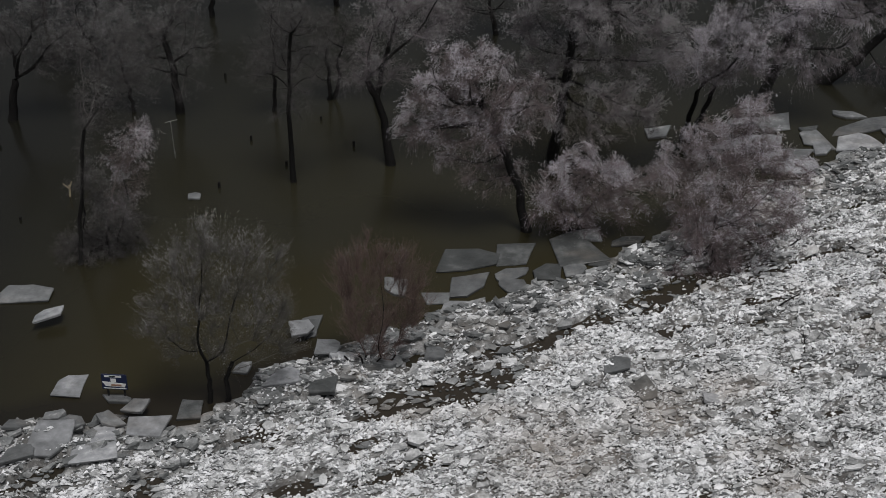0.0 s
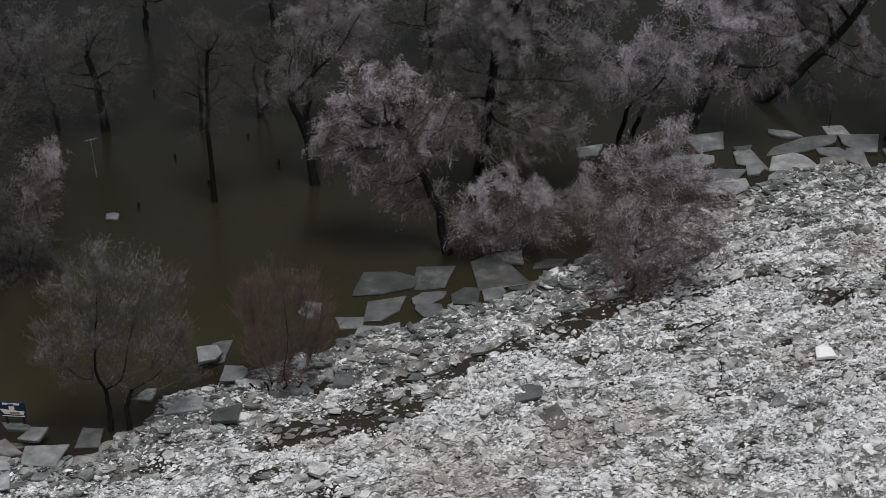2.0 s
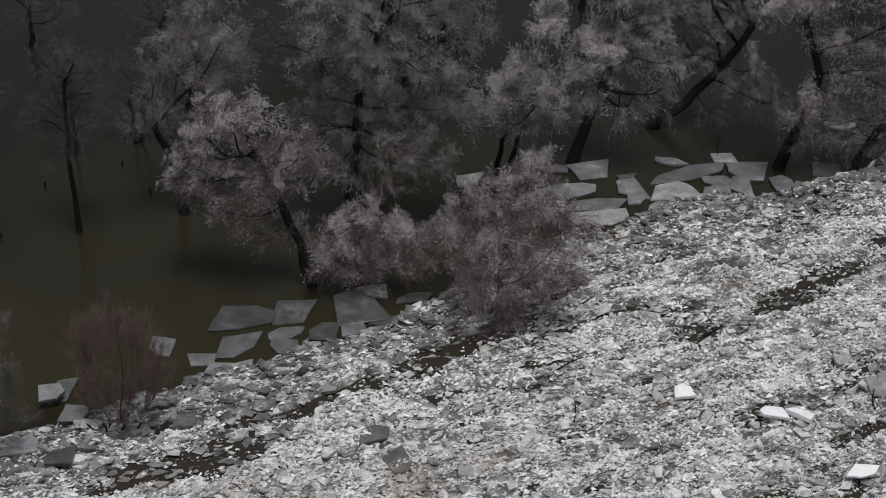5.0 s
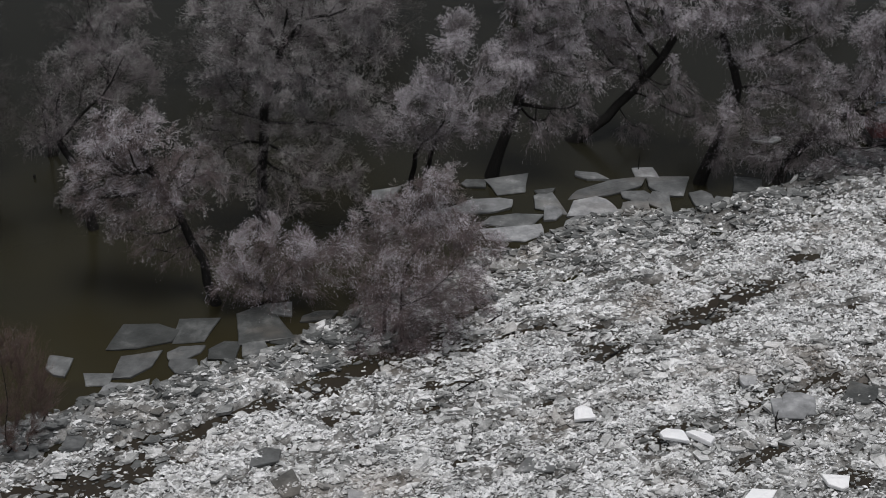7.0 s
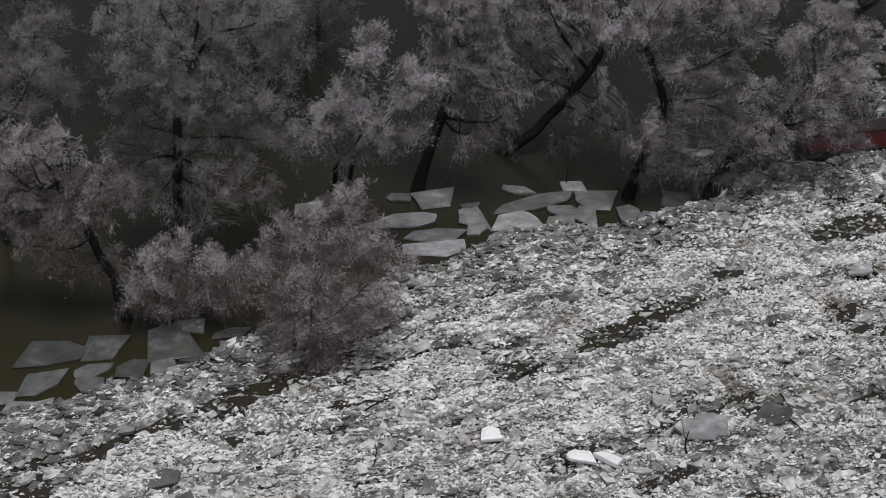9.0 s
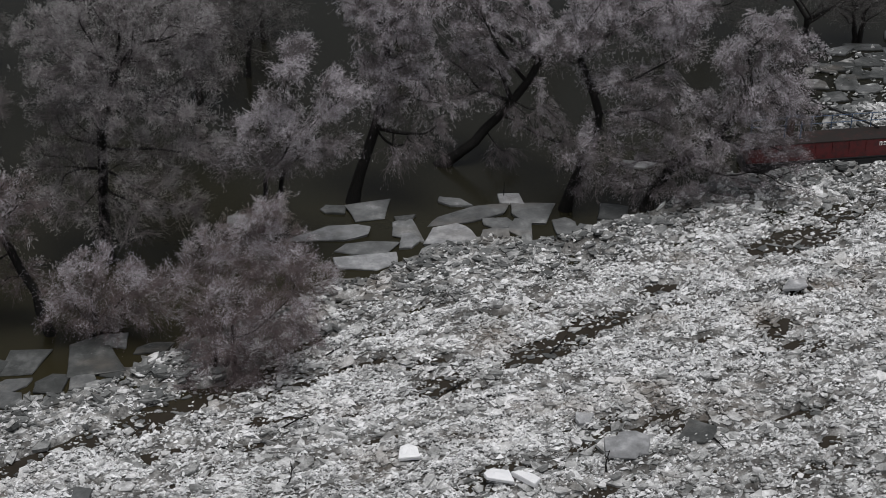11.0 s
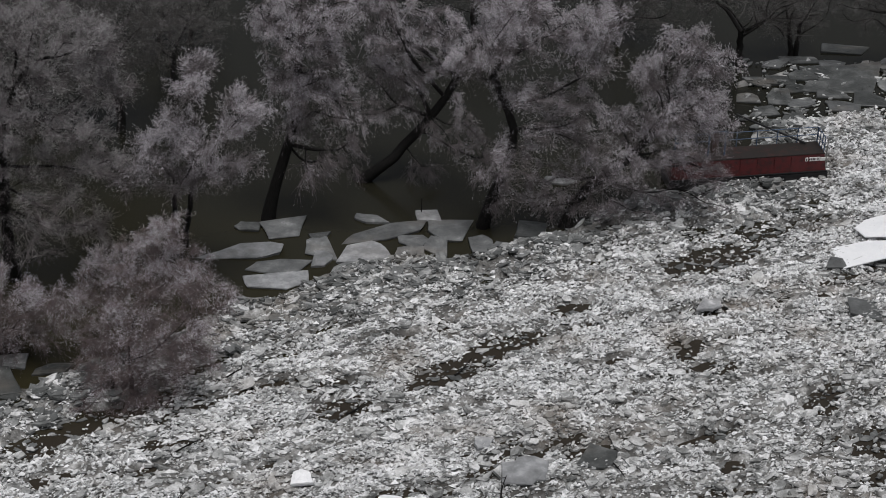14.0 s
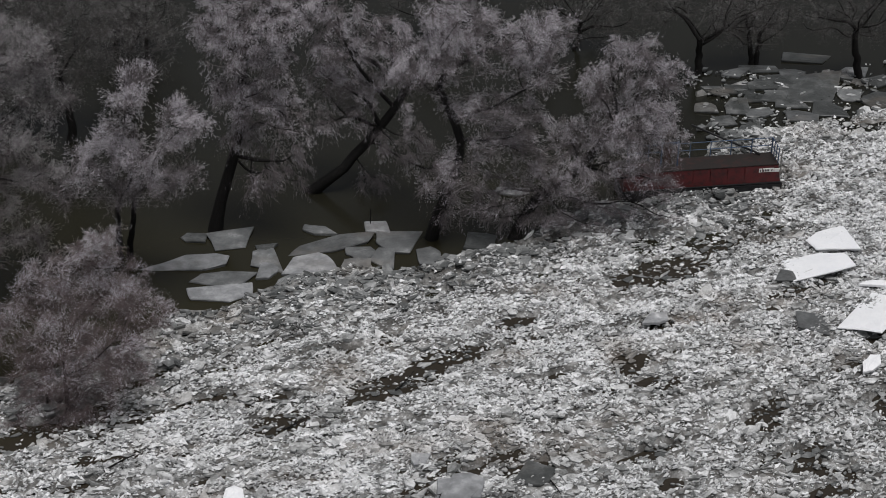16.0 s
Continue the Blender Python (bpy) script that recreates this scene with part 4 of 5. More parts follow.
tree("shrub", "reddish-brown bare shrub with several stems in the ice edge", -3.8, 64.4, [(-3.4, 65.1, 5.6, 1.8, 1.7, 0.9), (-4.5, 65.1, 4.6, 1.2, 1.6, 0.9), (-1.9, 64.1, 6.0, 1.3, 1.5, 0.9), (-3.9, 64.1, 3.3, 1.2, 1.3), (-2.3, 65.0, 2.7, 1.4, 1.2, 0.8), (-1.4, 64.9, 4.1, 0.8, 1.3, 0.6), (-3.3, 64.8, 1.5, 1.4, 0.8, 0.7)], 0.07, 2, RED, 0.22, 0.02, 1.5, -0.4, 5, fine=0.75, apart=0.14, fan=0.9, group="flooded trees")
tree("willow_tree", "leaning willow thick with hoar frost standing in the flood", 4.75, 77.5, [(1.1, 76.8, 10.7, 2.3, 1.4), (-0.6, 77.4, 8.3, 1.7, 1.7), (2.2, 77.1, 8.3, 2.2, 1.6), (-1.4, 77.5, 6.2, 1.2, 1.2, 0.9), (0.4, 77.5, 6.2, 1.8, 1.2, 0.8), (3.0, 76.5, 6.6, 1.8, 1.3, 0.5), (4.2, 76.4, 9.7, 1.3, 0.8, 0.35), (2.9, 77.9, 3.3, 1.9, 1.5, 0.45), (1.0, 76.9, 4.6, 1.5, 1.0, 0.4), (4.9, 76.8, 8.2, 1.3, 1.1, 0.3)], 0.28, 3, MAUVE, 0.45, 0.75, 1.6, 0.4, 1, way=[(4.4, 77.5, 1.4), (3.7, 77.5, 3.9), (2.9, 77.5, 6.2), (1.9, 77.5, 8.1)], fan=0.3, group="flooded trees")
tree("willow_bush", "low frosted willow bush at the water edge", 7.2, 77.4, [(7.8, 76.7, 4.4, 2.0, 1.2), (6.1, 76.6, 3.4, 1.4, 1.3), (9.4, 76.9, 3.4, 1.5, 1.3, 0.9), (7.9, 76.7, 2.5, 2.3, 1.1, 0.8), (5.6, 76.6, 2.2, 1.3, 1.2, 0.6), (9.9, 76.9, 1.8, 1.2, 1.1, 0.6), (8.0, 77.4, 0.7, 1.9, 0.8, 0.5)], 0.12, 4, MAUVE, 0.3, 0.48, 1.7, 0.35, 3, fan=0.5, group="flooded trees")
tree("willow_bush", "broad frosted willow bush growing through the broken ice", 14.0, 74.0, [(16.5, 76.6, 8.1, 1.4, 0.9), (14.6, 76.8, 6.3, 2.0, 1.2), (16.9, 76.9, 5.6, 1.8, 1.5), (12.9, 77.1, 4.6, 1.7, 1.3), (15.5, 75.5, 4.6, 2.3, 1.6), (18.1, 75.5, 5.0, 1.6, 1.6, 0.8), (11.5, 75.0, 4.9, 1.1, 1.2, 0.6)] + [(13.5, 74.6, 3.5, 1.7, 1.4), (16.9, 73.4, 4.0, 2.1, 1.5, 0.8), (13.8, 73.3, 2.3, 1.8, 1.2), (15.8, 73.8, 1.6, 2.1, 1.1, 0.7), (18.0, 73.2, 3.5, 1.3, 1.2, 0.5), (12.7, 73.6, 0.3, 1.3, 0.8, 0.7), (14.7, 73.5, 0.4, 1.7, 0.7, 0.6)], 0.16, 5, MAUVE, 0.3, 0.45, 2.1, 0.4, 3, fan=0.4, group="flooded trees")
tree("bare_tree", "slim dark bare tree standing in the flood water", -8.8, 82.7, [(-9.1, 83.3, 8.2, 1.6, 2.1, 0.6), (-7.5, 83.3, 7.5, 1.6, 1.7, 0.5), (-10.2, 82.7, 7.1, 1.3, 1.5, 0.5), (-8.5, 82.2, 10.8, 1.9, 1.5, 0.8), (-8.5, 81.7, 5.5, 1.7, 1.4, 0.3), (-7.1, 83.0, 9.8, 1.3, 1.5, 0.5)], 0.16, 6, DARK, 0.75, 0.1, 1.0, 0.1, 1, way=[(-8.9, 82.7, 3.1), (-8.8, 82.7, 6.4), (-8.5, 82.7, 9.6)], fine=0.6, group="flooded trees")
tree("bare_tree", "slim dark bare tree in the flood water", -10.7, 91.4, [(-10.4, 91.0, 5.5, 1.5, 2.0, 0.6), (-11.3, 90.7, 4.1, 1.7, 1.5, 0.5), (-9.9, 91.7, 6.7, 1.7, 1.3, 0.7), (-9.6, 90.5, 3.5, 1.4, 1.3, 0.4)], 0.15, 7, DARK, 0.7, 0.05, 0.9, 0.1, 1, fine=0.6, group="flooded trees")
tree("bare_tree", "dark forked tree with thin frost in the flood water", -3.1, 84.8, [(-4.4, 84.4, 7.3, 1.6, 1.1, 0.6), (-2.2, 85.8, 9.8, 1.9, 1.5), (-0.1, 84.2, 11.2, 1.5, 1.3), (-3.7, 85.3, 9.3, 1.6, 1.5, 0.7), (-0.8, 84.1, 8.9, 1.4, 1.2, 0.8), (-5.4, 84.4, 5.9, 1.4, 1.1, 0.5), (0.6, 85.9, 9.0, 1.1, 1.2, 0.7), (-2.9, 84.3, 6.3, 1.6, 1.2, 0.4)], 0.27, 8, GREY, 0.45, 0.45, 1.0, 0.15, 1, way=[(-3.5, 84.9, 2.7), (-4.1, 84.9, 4.7), (-4.5, 84.9, 5.6)], fine=0.7, group="flooded trees")
tree("bare_tree", "dark straight trunk with sparse frosted twigs in the water", -16.6, 91.1, [(-16.8, 91.0, 5.5, 2.1, 1.6, 0.8), (-15.3, 90.8, 4.3, 1.9, 1.3, 0.7), (-18.0, 90.4, 4.3, 1.7, 1.5, 0.7), (-16.4, 91.8, 6.6, 2.1, 1.3, 0.9), (-16.9, 90.1, 2.5, 2.1, 1.3, 0.3)], 0.27, 9, DARK, 0.7, 0.3, 1.0, 0.1, 1, way=[(-16.7, 91.1, 2.0), (-16.8, 91.1, 3.5), (-17.2, 91.1, 5.1)], fine=0.6, group="flooded trees")
tree("bare_tree", "dark forked tree standing in the flood water", -27.0, 90.1, [(-25.6, 90.2, 5.5, 2.1, 1.6, 0.8), (-26.8, 90.0, 6.0, 1.4, 1.6, 0.6), (-24.4, 90.3, 4.3, 1.7, 1.7, 0.6), (-24.4, 89.5, 7.7, 2.0, 1.3, 0.9), (-23.2, 90.7, 5.6, 1.4, 1.6, 0.6)], 0.3, 10, DARK, 0.4, 0.35, 1.0, 0.1, 1, way=[(-26.6, 90.1, 1.9), (-26.2, 90.1, 3.0)], fine=0.6, group="flooded trees")
tree("bare_tree", "tall slender tree with pale frost on its lower boughs", -19.7, 73.9, [(-18.1, 74.9, 2.6, 1.7, 1.5, 0.9), (-19.0, 75.1, 4.2, 1.2, 1.7, 0.8), (-18.5, 75.5, 0.0, 2.2, 1.5), (-19.9, 75.0, 0.7, 1.7, 1.5, 0.8), (-17.0, 75.0, 1.8, 1.4, 1.5, 0.7), (-19.5, 75.1, -1.6, 2.2, 0.9, 0.6), (-18.4, 76.9, 8.1, 1.6, 2.0, 0.7), (-16.9, 77.3, 9.5, 1.6, 2.0, 0.7), (-18.7, 77.3, 11.2, 1.5, 1.7, 0.7), (-15.6, 76.3, 13.0, 1.7, 1.4, 0.7)], 0.14, 11, DARK, 0.5, 0.15, 1.2, 0.3, 1, way=[(-19.5, 74.4, 2.2), (-19.1, 74.4, 5.0), (-18.6, 74.4, 8.1)], fine=0.8, group="flooded trees")
tree("willow_bush", "slender pale-frosted willow bush in the flood water", -18.2, 75.0, [(-16.2, 75.7, 6.9, 0.9, 1.1), (-16.9, 77.0, 4.2, 1.2, 1.4), (-17.7, 76.9, 2.6, 1.3, 1.1, 0.6), (-17.7, 76.8, 5.4, 0.8, 1.3, 0.6)], 0.09, 36, MAUVE, 0.4, 0.45, 0.9, 0.45, 2, fine=0.6, group="flooded trees")
tree("bare_tree", "slender dark tree with thin frost in the flood", -19.4, 91.1, [(-20.2, 91.0, 5.5, 1.4, 2.3, 0.8), (-21.3, 91.4, 2.6, 1.2, 1.7, 0.5), (-19.6, 91.4, 3.4, 1.2, 1.7, 0.5)], 0.14, 12, DARK, 0.6, 0.5, 1.2, 0.2, 1, fine=0.6, group="flooded trees")
tree("bare_tree", "dark bare tree far back in the flood", -7.5, 93.0, [(-7.1, 92.5, 4.8, 1.9, 1.8, 0.8), (-7.9, 93.4, 2.2, 1.8, 1.5, 0.6), (-5.9, 93.4, 2.8, 1.4, 1.5, 0.5)], 0.16, 13, DARK, 0.7, 0.05, 0.8, 0.1, 2, fine=0.6, group="flooded trees")
tree("bare_tree", "big grey tree with light frost over dark limbs", 6.4, 84.6, [(6.3, 81.4, 13.3, 2.4, 1.5), (9.9, 83.2, 13.4, 2.9, 1.5), (12.8, 83.1, 12.6, 1.8, 1.4, 0.9), (4.6, 83.9, 9.8, 1.5, 1.3, 0.8), (8.4, 81.9, 11.2, 2.6, 1.4), (11.6, 81.9, 10.5, 1.8, 1.4, 0.8), (6.1, 83.3, 8.1, 2.1, 1.3, 0.5), (9.7, 83.1, 7.7, 2.1, 1.3, 0.6), (5.7, 82.0, 14.9, 2.3, 1.4)] + [(8.8, 83.2, 15.9, 3.1, 1.6), (12.3, 82.3, 15.1, 2.0, 1.6), (6.3, 83.4, 5.8, 2.4, 1.5, 0.6), (10.1, 81.5, 6.2, 2.2, 1.3, 0.6), (12.5, 81.8, 8.3, 1.5, 1.4, 0.6), (4.1, 83.8, 6.4, 1.2, 1.5, 0.5), (4.8, 82.2, 4.9, 1.7, 1.3, 0.5), (8.4, 81.9, 4.0, 2.4, 1.2, 0.55), (11.4, 83.5, 3.8, 1.5, 1.2, 0.5)], 0.33, 14, GREY, 0.5, 1.4, 1.3, 0.1, 1, way=[(6.7, 83.2, 3.6), (6.9, 83.2, 6.4), (7.2, 83.2, 9.2), (8.2, 83.2, 12.1)], group="flooded trees")
tree("bare_tree", "pale frosted tree with upright boughs in the flood", 14.6, 88.0, [(17.4, 84.3, 13.1, 0.7, 0.6), (17.1, 82.8, 12.6, 1.0, 0.7, 0.7), (15.9, 84.0, 9.9, 1.2, 0.9), (16.8, 83.1, 9.1, 1.2, 0.8, 0.8), (19.1, 84.4, 11.0, 1.0, 0.6), (20.2, 82.8, 11.2, 0.8, 0.6, 0.8)] + [(19.0, 84.2, 9.3, 1.3, 1.0, 0.45), (14.6, 83.9, 8.1, 1.6, 1.3, 0.6), (17.4, 84.2, 6.9, 1.8, 1.4, 0.5), (15.6, 84.4, 6.1, 1.6, 1.1, 0.5), (13.5, 83.2, 7.1, 1.3, 1.3, 0.4), (19.3, 83.3, 8.2, 1.3, 1.2, 0.4)], 0.2, 15, HOAR, 0.45, 1.8, 1.6, 0.1, 2, group="flooded trees")
tree("willow_tree", "weeping willow with frosted hanging twigs on a thick leaning trunk", 19.3, 90.9, [(21.3, 89.9, 12.1, 2.1, 1.4), (23.1, 90.2, 10.6, 1.5, 1.7), (20.8, 90.0, 9.6, 1.3, 1.3), (22.1, 90.1, 8.6, 1.5, 1.5), (23.7, 90.0, 8.3, 1.1, 1.3, 0.8), (21.4, 90.5, 6.6, 1.4, 1.0, 0.5), (22.9, 89.7, 13.8, 2.4, 1.4), (20.4, 90.5, 13.4, 1.8, 1.4), (24.3, 89.2, 6.6, 1.1, 1.2, 0.3), (23.5, 89.8, 4.7, 1.9, 1.5, 0.4), (22.0, 89.9, 3.3, 1.4, 1.2, 0.25)], 0.36, 16, HOAR, 0.55, 1.05, 1.6, 0.75, 1, way=[(19.6, 90.6, 1.6), (20.5, 90.6, 3.8), (21.2, 90.6, 6.2), (21.5, 90.6, 9.0), (21.7, 90.6, 11.4)], group="flooded trees")
tree("willow_tree", "willow with a bent trunk and frosted hanging twigs", 24.0, 95.6, [(26.4, 94.6, 9.9, 1.9, 1.5), (27.6, 95.2, 7.5, 1.6, 1.5), (25.5, 95.5, 7.3, 1.4, 1.7, 0.8), (28.9, 94.2, 10.8, 1.9, 1.5), (27.3, 95.1, 5.7, 1.3, 1.3, 0.7), (29.6, 95.0, 8.3, 1.1, 1.2, 0.6), (25.7, 94.9, 11.8, 2.2, 1.5), (25.1, 93.8, 5.6, 1.0, 1.2, 0.5), (30.0, 93.7, 4.4, 2.0, 1.4, 0.4), (31.7, 94.4, 2.4, 1.7, 1.4, 0.3), (28.4, 95.1, 0.8, 1.7, 1.0, 0.2)], 0.36, 17, HOAR, 0.5, 1.0, 1.5, 0.7, 1, way=[(25.3, 95.2, 0.7), (26.7, 95.2, 1.8), (27.7, 95.2, 3.1), (29.0, 95.2, 4.9), (30.2, 95.2, 7.1)], group="flooded trees")
tree("willow_tree", "large frosted willow with a forked dark trunk", 31.6, 90.4, [(32.0, 88.6, 12.0, 1.9, 1.4), (34.5, 89.8, 12.6, 2.5, 1.4), (37.0, 89.0, 11.4, 1.6, 1.4), (37.7, 88.7, 13.5, 1.8, 1.4), (34.4, 89.4, 8.8, 1.5, 1.1), (35.7, 89.4, 6.9, 1.9, 1.2, 0.8), (30.7, 89.4, 10.7, 1.2, 1.3, 0.7)] + [(33.0, 89.3, 14.1, 2.4, 1.4), (36.5, 88.8, 8.8, 1.5, 1.5, 0.8), (33.6, 88.8, 5.2, 1.9, 1.3, 0.4), (37.4, 89.9, 5.7, 1.6, 1.3, 0.5), (32.1, 89.0, 4.4, 1.4, 1.2, 0.4), (32.9, 89.8, 2.1, 1.4, 1.1, 0.4)], 0.32, 18, HOAR, 0.45, 1.1, 1.5, 0.3, 1, way=[(32.5, 90.0, 2.7), (33.0, 90.0, 4.9), (33.5, 90.0, 6.2), (32.8, 90.0, 8.1), (32.1, 90.0, 9.8)], group="flooded trees")
tree("willow_tree", "spreading frosted willow leaning over the ice beside the pontoon", 36.2, 90.3, [(42.4, 91.3, 11.1, 1.8, 1.1), (44.1, 91.6, 9.7, 1.4, 1.2), (40.9, 90.9, 9.5, 1.5, 1.5), (43.6, 90.9, 7.9, 1.6, 1.3), (41.7, 90.6, 7.2, 1.9, 1.5, 0.9), (39.8, 92.1, 5.6, 1.9, 1.4, 0.8), (44.6, 90.4, 6.4, 0.9, 1.3, 0.7), (37.9, 90.1, 4.0, 1.6, 1.1, 0.7), (40.4, 90.3, 4.1, 1.9, 1.2, 0.7), (42.9, 90.3, 4.9, 1.7, 1.4, 0.6)] + [(44.3, 90.5, 3.7, 1.5, 1.3, 0.6), (43.0, 90.3, 7.0, 1.2, 1.5), (38.9, 90.0, 2.0, 1.9, 1.2, 0.5), (34.5, 90.5, 2.4, 1.6, 1.2, 0.35), (36.0, 90.4, 3.3, 1.6, 1.2, 0.4), (44.9, 91.1, 1.3, 1.5, 0.6, 0.25), (41.5, 90.2, 2.0, 1.9, 0.9, 0.4), (35.4, 89.9, 1.9, 1.6, 1.0, 0.5), (37.1, 90.2, 1.5, 1.4, 0.9, 0.5)], 0.3, 19, HOAR, 0.35, 1.0, 1.5, 0.35, 2, way=[(36.7, 90.8, 1.0), (37.4, 90.8, 2.5), (38.9, 90.8, 3.4), (40.4, 90.8, 4.9), (41.6, 90.8, 7.1)], group="flooded trees")
tree("willow_tree", "frosted tree with dark limbs behind the leaning willow", -4.4, 92.5, [(-3.0, 91.8, 8.9, 1.6, 1.2), (-1.1, 91.4, 7.5, 1.3, 1.3, 0.7), (-4.0, 91.5, 7.8, 1.0, 0.9, 0.7), (-1.7, 91.8, 10.3, 1.8, 1.1), (-0.2, 90.5, 6.3, 1.1, 1.1, 0.25)], 0.22, 20, GREY, 0.5, 0.6, 0.9, 0.15, 1, group="flooded trees")
tree("bare_tree", "dark leaning tree far back in the flood", 49.1, 111.1, [(46.6, 111.1, 5.1, 2.6, 1.8), (50.8, 111.1, 4.0, 3.0, 2.2)], 0.3, 21, DARK, 0.5, 0.25, 0.78, 0.2, 1, fine=0.75, group="flooded trees")
tree("bare_tree", "dark tree at the far edge of the ice", 60.0, 111.0, [(59.9, 111.0, 4.5, 2.2, 2.5), (57.0, 111.0, 4.5, 2.2, 2.2)], 0.3, 22, DARK, 0.7, 0.3, 0.78, 0.2, 1, fine=0.75, group="flooded trees")
tree("bare_tree", "dark bare tree behind the far floes", 52.9, 112.9, [(52.6, 112.9, 3.2, 3.0, 2.2)], 0.22, 23, DARK, 0.6, 0.3, 0.62, 0.2, 2, fine=0.75, group="flooded trees")
tree("bare_tree", "dark upright trunk far back in the flood", 21.2, 112.7, [(21.4, 112.7, 4.4, 2.2, 2.2)], 0.25, 24, DARK, 0.8, 0.3, 0.62, 0.2, 1, fine=0.75, group="flooded trees")
tree("bare_tree", "dark tree with lightly frosted boughs in the flood", 9.2, 101.0, [(10.4, 101.0, 7.0, 3.4, 3.3), (7.3, 101.0, 7.7, 3.1, 3.0), (8.3, 101.0, 3.8, 3.1, 2.1, 0.6)], 0.3, 25, DARK, 0.6, 0.35, 1.3, 0.15, 1, group="flooded trees")
tree("bare_tree", "dim grey bare tree far back in the flooded wood", -7.5, 107.1, [(-6.3, 107.1, 2.9, 2.6, 2.2), (-8.7, 107.1, 2.1, 2.3, 2.2)], 0.22, 26, DARK, 0.6, 0.35, 0.55, 0.15, 1, fine=0.75, group="flooded trees")
tree("bare_tree", "dark lightly frosted tree deep in the flooded wood", 11.9, 111.8, [(12.1, 111.8, 3.4, 3.5, 2.7)], 0.22, 27, DARK, 0.6, 0.35, 0.55, 0.15, 1, fine=0.75, group="flooded trees")
tree("bare_tree", "dim grey bare tree far back in the flooded wood", 9.4, 114.0, [(9.3, 114.0, 3.0, 3.5, 2.7), (11.8, 114.0, 1.8, 2.3, 2.3)], 0.22, 28, DARK, 0.6, 0.35, 0.55, 0.15, 1, fine=0.75, group="flooded trees")
tree("bare_tree", "dark lightly frosted tree deep in the flooded wood", 31.3, 116.1, [(30.9, 116.1, 3.8, 3.8, 3.0)], 0.22, 29, DARK, 0.6, 0.35, 0.55, 0.15, 1, fine=0.75, group="flooded trees")
tree("bare_tree", "dim grey bare tree far back in the flooded wood", 40.7, 114.6, [(40.5, 114.6, 3.5, 3.4, 3.0), (43.3, 114.6, 2.2, 2.7, 2.7)], 0.22, 30, DARK, 0.6, 0.35, 0.55, 0.15, 1, fine=0.75, group="flooded trees")
tree("bare_tree", "dark lightly frosted tree deep in the flooded wood", -27.8, 104.1, [(-26.9, 104.1, 3.4, 3.1, 2.7)], 0.22, 31, DARK, 0.6, 0.35, 0.55, 0.15, 1, fine=0.75, group="flooded trees")
tree("bare_tree", "dim grey bare tree far back in the flooded wood", -16.5, 105.1, [(-15.8, 105.1, 3.8, 3.5, 3.0)], 0.22, 32, DARK, 0.6, 0.35, 0.55, 0.15, 1, fine=0.75, group="flooded trees")
tree("bare_tree", "dark lightly frosted tree deep in the flooded wood", 3.6, 102.5, [(4.3, 102.5, 3.8, 3.8, 3.3), (0.4, 102.5, 2.1, 2.7, 2.2)], 0.22, 33, DARK, 0.6, 0.35, 0.55, 0.15, 1, fine=0.75, group="flooded trees")
tree("bare_tree", "dim grey bare tree far back in the flooded wood", 11.5, 106.7, [(12.1, 106.7, 3.8, 3.5, 3.0)], 0.22, 34, DARK, 0.6, 0.35, 0.55, 0.15, 1, fine=0.75, group="flooded trees")
tree("bare_tree", "dark lightly frosted tree deep in the flooded wood", -22.3, 97.3, [(-22.6, 97.3, 4.0, 2.6, 2.5), (-25.1, 97.3, 1.6, 2.2, 2.2)], 0.22, 35, DARK, 0.6, 0.35, 0.55, 0.15, 1, fine=0.75, group="flooded trees")


